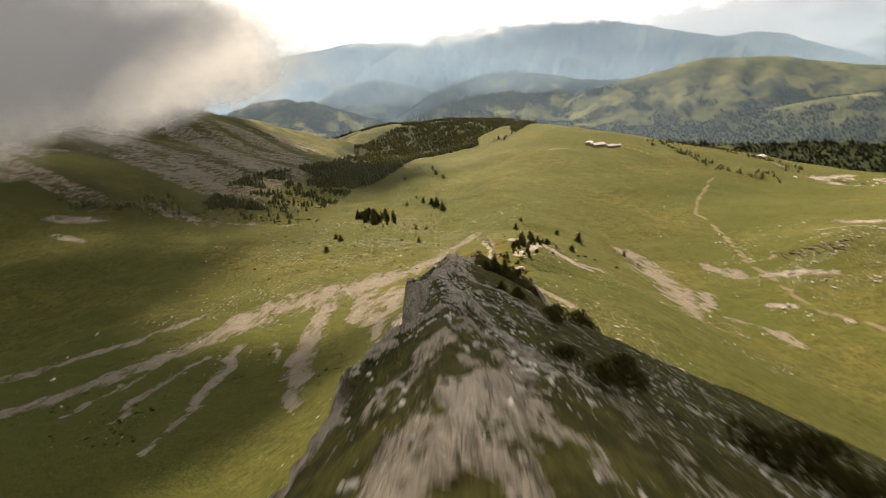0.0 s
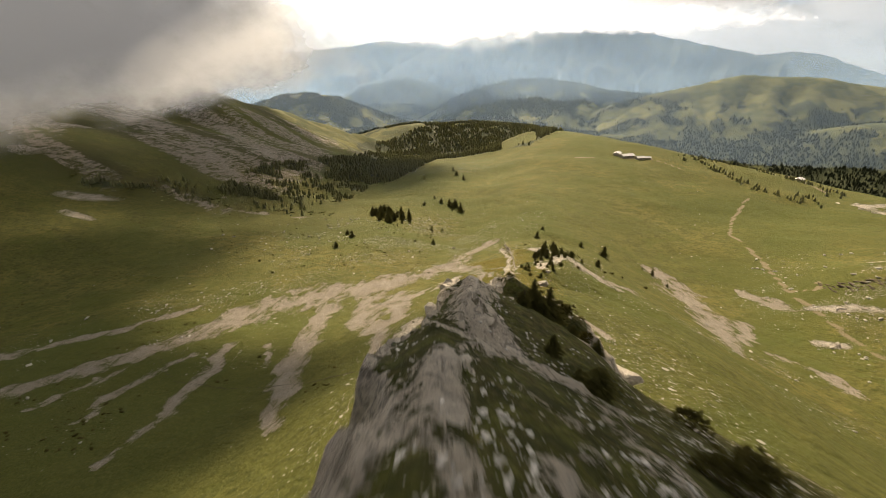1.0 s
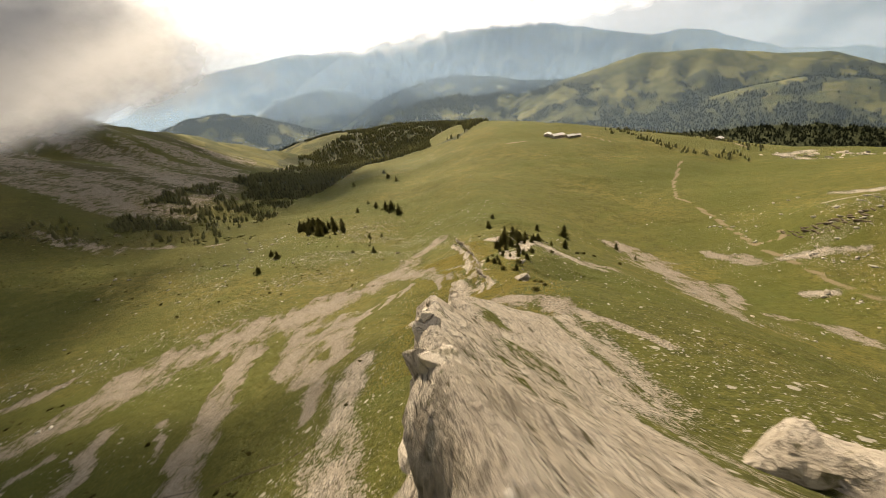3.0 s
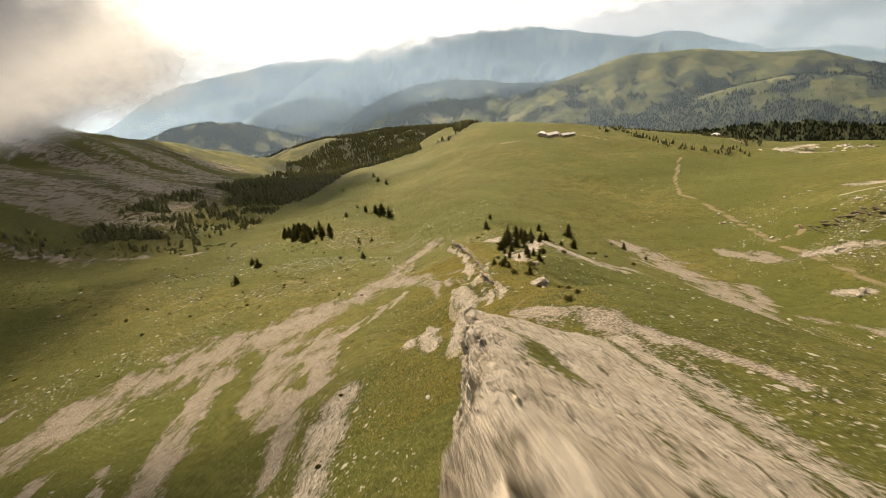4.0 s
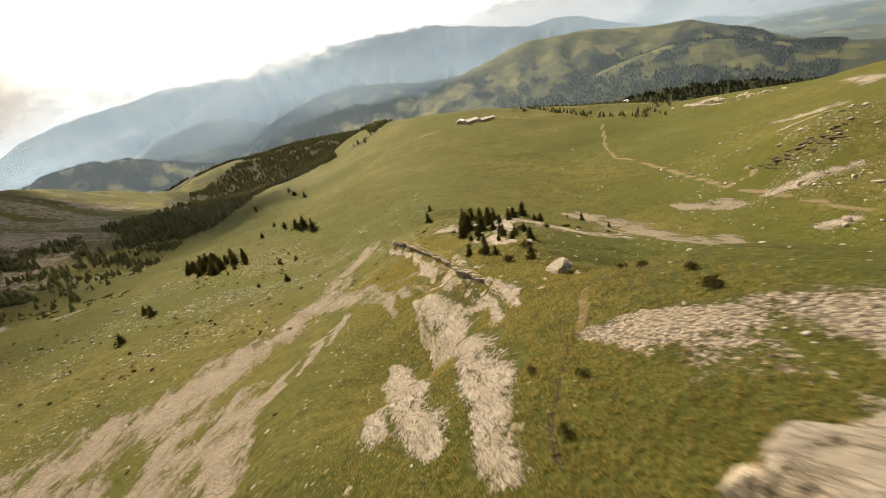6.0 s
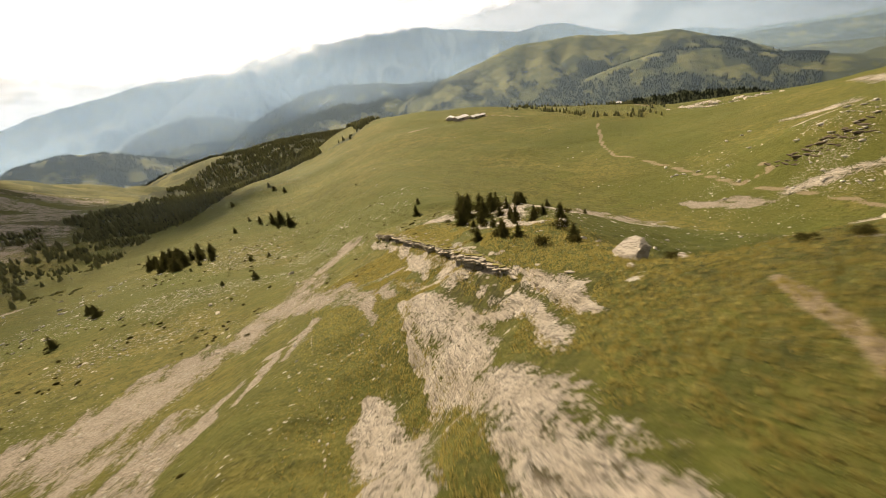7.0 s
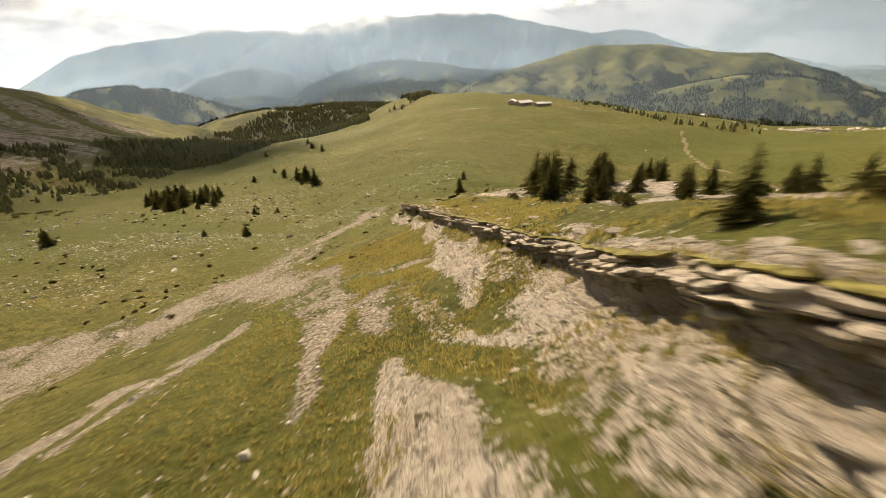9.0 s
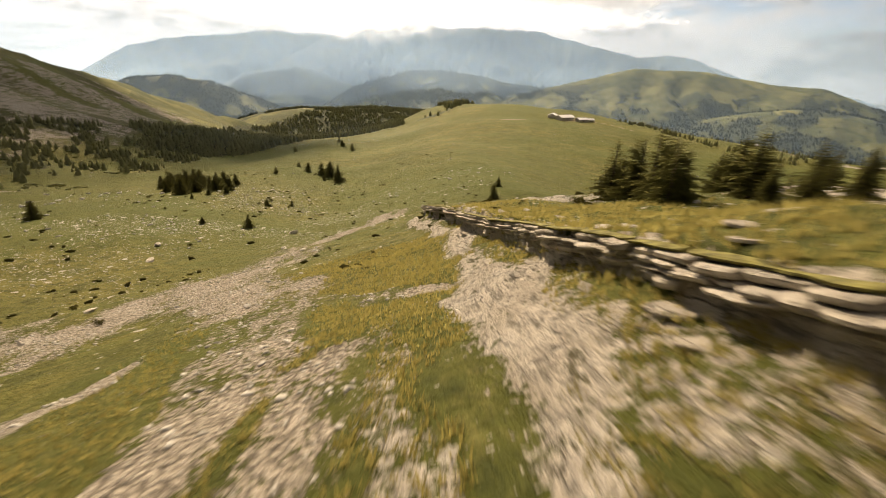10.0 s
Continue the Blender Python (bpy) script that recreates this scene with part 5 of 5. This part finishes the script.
# the grove on the bench: x, y, height
for x, y, h in ((85, 278, 8), (47, 300, 5.2), (53, 318, 3.6), (38.5, 224, 6.8), (35.3, 212, 6.2), (33, 207, 4.8), (37, 217, 6), (44, 231, 5), (74, 292, 4), (41, 210, 4.4), (42, 213.5, 4.2), (37, 198, 2.8), (44, 203, 3.2), (41, 203, 3.0), (33, 199, 2.6), (34.3, 186.4, 3.2),
                (67, 229, 4.4), (45, 216, 4.4), (48, 209, 3.6), (43, 222, 5), (31, 203, 3.4), (113, 285, 2.2), (118, 280, 4.4), (121, 264, 3), (26, 158.3, 2.2), (32.5, 170.2, 2.7), (21.6, 165.4, 2.5), (22.6, 163.8, 1.9), (20.9, 171.5, 2.5), (23.4, 169.4, 2.2), (31.2, 175.4, 2.2), (34, 179.5, 2.6), (38.2, 184, 2.4), (29, 176.5, 1.9), (30.3, 203, 4.2), (32.5, 196.5, 3.4), (27.6, 181, 2.2), (35.4, 190, 3.0), (46, 208, 3.2), (50, 214, 3.6), (39.5, 206.5, 3.6), (36, 203.5, 4.6), (52.2, 205, 2.4), (29.5, 194, 2.0)):
    plant(SPRUCES, x, y, h, "dark green spruce standing among pale rocks", "spruce tree", "spruces of the grove", 1.25)
for x, y, h in ((-92, 423, 8.7), (-67, 375, 8.3), (-65, 386, 8.4), (-85, 427, 8.4), (-82, 430, 8), (-73, 413, 8.5), (-56, 374, 4), (-60, 397, 8.4), (-64, 420, 7.4), (-51.5, 388, 7.7), (-55, 409, 7.1), (-50, 377, 4), (-81, 412, 8), (-78, 400, 8.5), (-65, 402, 7.3), (-60, 402, 6), (-72, 395, 8.4),
                (-87, 415, 8.2), (-76, 421, 8.6), (-70, 404, 8.8), (-83, 404, 7.6), (-90, 410, 7.0), (-58, 388, 7.4), (-71, 383, 7.2), (-78, 388, 6.6)):
    plant(SPRUCES, x, y, h, "tall dark spruce in a tight clump", "spruce tree", "spruces of the clump", 1.35)
for x, y, h in ((-46, 458, 5.1), (-38, 496, 4), (-29, 474, 6.5), (-20, 465.5, 9.2), (-14, 460, 10.4), (-8, 440, 11), (-16.5, 447, 3.6), (-8.4, 637, 8), (-26, 700, 7), (-24, 311, 4.6), (-30, 360, 2.9), (-21, 364, 2.6), (-58, 361, 2.4), (-37, 312, 2.2), (-84, 317, 5.8), (-90, 326, 5.1), (-88, 290, 4.8), (-66, 650, 7), (-20, 668, 7)):
    plant(SPRUCES, x, y, h, "lone dark spruce on the open pasture", "spruce tree", "spruces scattered over the pasture", 1.4)
for x, y, h in ((5.7, 32.5, 1.6), (5.5, 48.0, 2.7), (6.8, 48.2, 2.8), (6.2, 47.0, 1.6), (8.5, 46.8, 1.7), (4.5, 45.5, 1.5), (9.6, 44.5, 1.4), (5.2, 38.5, 1.3), (6.0, 36, 1.2)):
    plant(SPRUCES, x, y, h, "stunted spruce clinging to the rock rib", "spruce tree", "spruces on the rib", 1.6)
PINES_HIGH = (
    (5.4, 13, 1.6), (5.2, 16.4, 1.5), (7.0, 15.2, 1.8), (8.2, 18.5, 1.7), (11, 13, 3.0), (15, 15, 3.0), (13, 11.5, 2.8), (18, 14, 2.8), (7.5, 27, 2.2), (9.5, 28.5, 2.4),
    (14, 39, 2.6), (6.5, 24, 1.6), (6.8, 48.4, 2.0), (8.2, 49.4, 2.2), (9.8, 48.2, 2.0), (10.4, 52.6, 1.2), (3.3, 50.4, 0.9), (3.9, 50.0, 0.8), (20.2, 122.4, 1.9), (23.4, 127, 1.4),
)
PINES_SADDLE = (
    (25, 134, 1.4), (24.3, 136, 1.2), (22.8, 143, 1.3), (27, 146, 1.4), (22.5, 159, 2.2), (25, 157, 2.0), (21.5, 167, 2.0), (23, 169.5, 1.6), (39, 187, 2.6), (47, 190, 2.2),
    (30, 190, 2), (28, 164, 2.4), (24.5, 182, 1.6), (34, 222, 2.2), (92, 227, 2.6), (79, 225, 2), (72, 221, 2.4), (66, 213, 2.2),
)
PINES_PASTURE = (
    (-20, 231, 1.6), (-31, 244, 1.5), (-31, 286, 1.6), (-56, 333, 1.4), (-49, 331, 1.6), (-74, 362, 2), (-47, 434, 2), (-33, 360, 1.8), (-30, 369, 2.2), (9.6, 121.5, 1.0),
    (6.4, 118.5, 1.1), (8, 125, 0.9), (-70, 262, 1.6), (-95, 250, 1.8), (-110, 240, 2), (-128, 262, 2.4), (-60, 270, 1.3), (-82, 300, 1.3), (-100, 275, 1.5),
)
for x, y, h in PINES_HIGH + PINES_SADDLE + PINES_PASTURE:
    plant(SHRUBS, x, y, h, "low dark dwarf pine hugging the ground", "shrub", "dwarf pines", 1.0, 0.02)


def forest_mesh(name, x, y, h, seed, mat=HAZY_NEEDLES):
    """Many far conifers in one mesh: three ragged skirts each."""
    r = np.random.RandomState(seed)
    n, sides = len(x), 7
    z = ground_z(x, y)
    a = np.arange(sides) / sides * math.tau
    tiers = ((0.02, 0.58, 0.31), (0.20, 0.82, 0.27), (0.44, 1.0, 0.19))
    cols = sides + 1
    co = np.zeros((n, 3 * cols, 3))
    for q, (lo, hi, rad) in enumerate(tiers):
        rj = rad * (0.75 + 0.5 * r.uniform(0, 1, (n, sides)))
        co[:, q * cols, 0], co[:, q * cols, 1], co[:, q * cols, 2] = x, y, z + h * hi
        co[:, q * cols + 1:(q + 1) * cols, 0] = x[:, None] + h[:, None] * rj * np.cos(a)
        co[:, q * cols + 1:(q + 1) * cols, 1] = y[:, None] + h[:, None] * rj * np.sin(a)
        co[:, q * cols + 1:(q + 1) * cols, 2] = z[:, None] + h[:, None] * (lo + 0.05 * r.uniform(-1, 1, (n, sides)))
    one = [(q * cols, q * cols + 1 + j, q * cols + 1 + (j + 1) % sides) for q in range(3) for j in range(sides)]
    fc = (np.array(one)[None] + (np.arange(n) * 3 * cols)[:, None, None]).reshape(-1, 3)
    me = bpy.data.meshes.new(name)
    me.vertices.add(n * 3 * cols)
    me.vertices.foreach_set("co", co.astype(np.float32).ravel())
    me.loops.add(fc.size)
    me.loops.foreach_set("vertex_index", fc.astype(np.int32).ravel())
    me.polygons.add(len(fc))
    me.polygons.foreach_set("loop_start", np.arange(0, fc.size, 3, dtype=np.int32))
    me.update(calc_edges=True)
    me.materials.append(mat)
    return me


x, y, r = scatter(31, 40000, -390, 265, 630, 1690, lambda x, y: (inside(x, y, FOREST) & ~inside(x, y, CLEARING) & ~inside(x, y, GLADE)) * np.clip(0.50 + 1.0 * rough(x, y, 38, 4, 90), 0.03, 0.9))
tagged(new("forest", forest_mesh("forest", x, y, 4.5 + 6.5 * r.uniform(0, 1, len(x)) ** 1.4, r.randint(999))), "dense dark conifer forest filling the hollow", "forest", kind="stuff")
x, y, r = scatter(32, 9000, -350, -100, 340, 700, lambda x, y: inside(x, y, HOLLOW) * np.clip(0.28 + 1.5 * rough(x, y, 30, 4, 91), 0, 0.95))
x, y = np.r_[x, r.uniform(-300, -150, 60)], np.r_[y, 400 + r.uniform(-8, 40, 60)]
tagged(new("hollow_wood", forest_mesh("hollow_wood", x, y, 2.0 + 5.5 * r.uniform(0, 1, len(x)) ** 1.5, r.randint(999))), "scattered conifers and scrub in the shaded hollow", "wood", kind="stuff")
x, y, r = scatter(35, 2600, -350, -120, 375, 560, lambda x, y: np.clip(-0.1 + 1.6 * rough(x, y, 22, 3, 93), 0, 0.8) * (np.exp(-(((y - 400 - 0.12 * (x + 240)) / 14) ** 2)) + 0.5 * inside(x, y, HOLLOW)))
tagged(new("hollow_scrub", stones_mesh("hollow_scrub", x, y, 1.0 + 2.0 * r.uniform(0, 1, len(x)) ** 2, r, HAZY_NEEDLES)), "rounded dark bushes along the rim of the hollow", "scrub", kind="stuff")
x, y, r = scatter(33, 1500, 285, 520, 440, 760, lambda x, y: np.clip(0.9 * strokes(x, y, (((290, 668, 6), (322, 655, 6), (328, 590, 8), (334, 540, 9), (352, 505, 7)), ((352, 520, 8), (374, 520, 7), (356, 462, 4)), ((418, 680, 10), (432, 624, 9), (442, 586, 9), (426, 548, 8)), ((330, 700, 14), (400, 720, 16), (470, 760, 18)))), 0, 0.9))
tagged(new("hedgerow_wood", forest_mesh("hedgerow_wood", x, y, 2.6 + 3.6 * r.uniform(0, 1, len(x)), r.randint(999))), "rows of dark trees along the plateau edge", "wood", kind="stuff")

# woods across the valley, thick in the gullies and thinning out into the pastures
def far_wood_share(x, y):
    az, ring = bearing(x, y)
    z = ground_z(x, y)
    w = cover(x, y, z, np.zeros(x.shape))["wood"]
    return np.clip((w - 0.42) * 3.5, 0.012, 0.9) * (az > -28) * (az < 60) * ((ring > 1500) | ((az > 22) & (ring > 1050))) * (z > -335) * (1 - ramp01(z, -165, -135) * (az > 10))


x, y, r = scatter(36, 120000, -1150, 2100, 700, 3000, far_wood_share)
tagged(new("valley_woods", forest_mesh("valley_woods", x, y, 5 + 6 * r.uniform(0, 1, len(x)), r.randint(999), VALE_NEEDLES)), "dark woods and single trees across the valley", "forest", kind="stuff")

x, y, r = scatter(34, 9000, -260, 60, 210, 470, lambda x, y: 0.36 * np.clip(0.35 + 1.2 * rough(x, y, 40, 3, 92), 0, 1) * (strokes(x, y, SCREE) < 0.2) * (y > 225 - 0.3 * x))
size = 0.35 + 0.9 * r.uniform(0, 1, len(x)) ** 2.5
tagged(new("scrub", stones_mesh("scrub", x, y, size, r, PINE)), "small dark scrub dotted over the stony pasture", "scrub", kind="stuff")

x, y, r = scatter(37, 26000, -230, -14, 92, 262, lambda x, y: 0.30 * np.clip(-0.05 + 1.6 * rough(x, y, 26, 4, 94), 0, 1) * (strokes(x, y, SCREE) < 0.2))
size = 0.18 + 0.75 * r.uniform(0, 1, len(x)) ** 3
tagged(new("meadow_scrub", stones_mesh("meadow_scrub", x, y, size, r, PINE)), "small dark bushes and tussocks on the grassy slope", "scrub", kind="stuff")
x, y, r = scatter(38, 16000, -240, 260, 90, 560, lambda x, y: 0.22 * np.clip(0.9 * rough(x, y, 34, 4, 95), 0, 1) * (np.abs(x - 8) > 26))
size = 0.12 + 0.62 * r.uniform(0, 1, len(x)) ** 3.5 * (0.4 + np.clip(y - 120, 0, 300) / 260)
tagged(new("pasture_stones", stones_mesh("pasture_stones", x, y, size, r)), "pale stones dotted over the open pasture", "stones", kind="stuff")

# ---- grass tufts beside the flight line ----
def grass_mesh(name, seed, count):
    x, y, r = scatter(seed, count, -12, 34, 108, 236, lambda x, y: 1.0 * (strokes(x, y, SCREE) < 0.4) * (strokes(x, y, BARE) < 0.5) * np.clip(1.15 - np.abs(x - np.interp(y, [108, 150, 200], [4, 12, 16])) / 18, 0, 1))
    n, blades = len(x), 5
    z = ground_z(x, y)
    a = r.uniform(0, math.tau, (n, blades))
    h = r.uniform(0.08, 0.34, (n, blades))
    ox, oy = x[:, None] + r.uniform(-0.12, 0.12, (n, blades)), y[:, None] + r.uniform(-0.12, 0.12, (n, blades))
    w = 0.035
    p = np.zeros((n, blades, 3, 3))
    p[..., 0, 0], p[..., 0, 1] = ox - w * np.sin(a), oy + w * np.cos(a)
    p[..., 1, 0], p[..., 1, 1] = ox + w * np.sin(a), oy - w * np.cos(a)
    p[..., 2, 0], p[..., 2, 1] = ox + 0.6 * h * np.cos(a), oy + 0.6 * h * np.sin(a)
    p[..., 0, 2] = p[..., 1, 2] = z[:, None] - 0.03
    p[..., 2, 2] = z[:, None] + h
    fc = np.arange(n * blades * 3, dtype=np.int32)
    me = bpy.data.meshes.new(name)
    me.vertices.add(len(fc))
    me.vertices.foreach_set("co", p.astype(np.float32).ravel())
    me.loops.add(len(fc))
    me.loops.foreach_set("vertex_index", fc)
    me.polygons.add(len(fc) // 3)
    me.polygons.foreach_set("loop_start", np.arange(0, len(fc), 3, dtype=np.int32))
    me.update(calc_edges=True)
    me.materials.append(BLADE)
    return me


tagged(new("grass_tufts", grass_mesh("grass_tufts", 41, 70000)), "short tufted alpine grass, olive and straw", "grass", kind="stuff")


# ---- chalets on the hill ----
WHITE_ROOF, WALL, TIMBER, GLASS = plain("pale_roof", (0.84, 0.81, 0.77), 0.45, 0.08), plain("stone_wall", (0.45, 0.41, 0.36)), plain("timber", (0.16, 0.10, 0.06)), plain("window_pane", (0.03, 0.035, 0.04), 0.15)


def box(x0, x1, y0, y1, z0, z1):
    v = [(x, y, z) for z in (z0, z1) for y in (y0, y1) for x in (x0, x1)]
    return v, [(0, 2, 3, 1), (4, 5, 7, 6), (0, 1, 5, 4), (2, 6, 7, 3), (0, 4, 6, 2), (1, 3, 7, 5)]


def chalet(x, y, turn, length, width, height, label):
    root = tagged(new("chalet"), label, "chalet", "chalets on the hilltop")
    root.matrix_world = pose(x, y, at(x, y) - 0.6, 0, 0, turn)
    a, b = length / 2, width / 2
    v = [(-a, -b, 0), (a, -b, 0), (a, b, 0), (-a, b, 0), (-a, -b, height), (a, -b, height), (a, b, height), (-a, b, height), (-a, 0, height + b * 0.36), (a, 0, height + b * 0.36)]
    part("wall", raw_mesh("wall", v, [(0, 1, 5, 4), (2, 3, 7, 6), (0, 4, 8, 7, 3), (1, 2, 6, 9, 5)]), WALL, root)
    for side in (-1, 1):
        o, t = 0.9, 0.22
        v = [(-a - o, 0, height + b * 0.36 + 0.05), (a + o, 0, height + b * 0.36 + 0.05), (a + o, side * (b + o), height - 0.55), (-a - o, side * (b + o), height - 0.55)]
        v += [(p, q, z + t) for p, q, z in v]
        part("roof", raw_mesh("roof", v, [(0, 3, 2, 1), (4, 5, 6, 7), (0, 1, 5, 4), (1, 2, 6, 5), (2, 3, 7, 6), (3, 0, 4, 7)]), WHITE_ROOF, root, "pale sheet-metal roof")
    for k in range(max(2, int(length // 4))):
        px = -a + (k + 0.7) * length / max(2, int(length // 4)) - 0.4
        part("window", raw_mesh("window", *box(px, px + 1.0, -b - 0.05, -b + 0.1, 1.3, 2.3)), GLASS, root)
    part("door", raw_mesh("door", *box(-0.6, 0.6, -b - 0.07, -b + 0.1, 0.5, 2.6)), TIMBER, root, "brown timber door")
    part("chimney", raw_mesh("chimney", *box(a * 0.4, a * 0.4 + 0.8, -0.4, 0.4, height, height + b * 0.36 + 1.1)), WALL, root)


chalet(216, 650, 24, 19, 9, 3.4, "long stone mountain farm with a pale roof")
chalet(232, 643, 14, 11, 7, 3.0, "small stone chalet with a pale roof")
chalet(207, 662, 60, 12, 8, 3.0, "stone barn with a pale roof set crosswise")
chalet(243, 646, 10, 7, 5, 2.6, "little stone hut with a pale roof")
chalet(447, 640, 40, 12, 8, 3.2, "lone farmhouse by the track on the plateau")
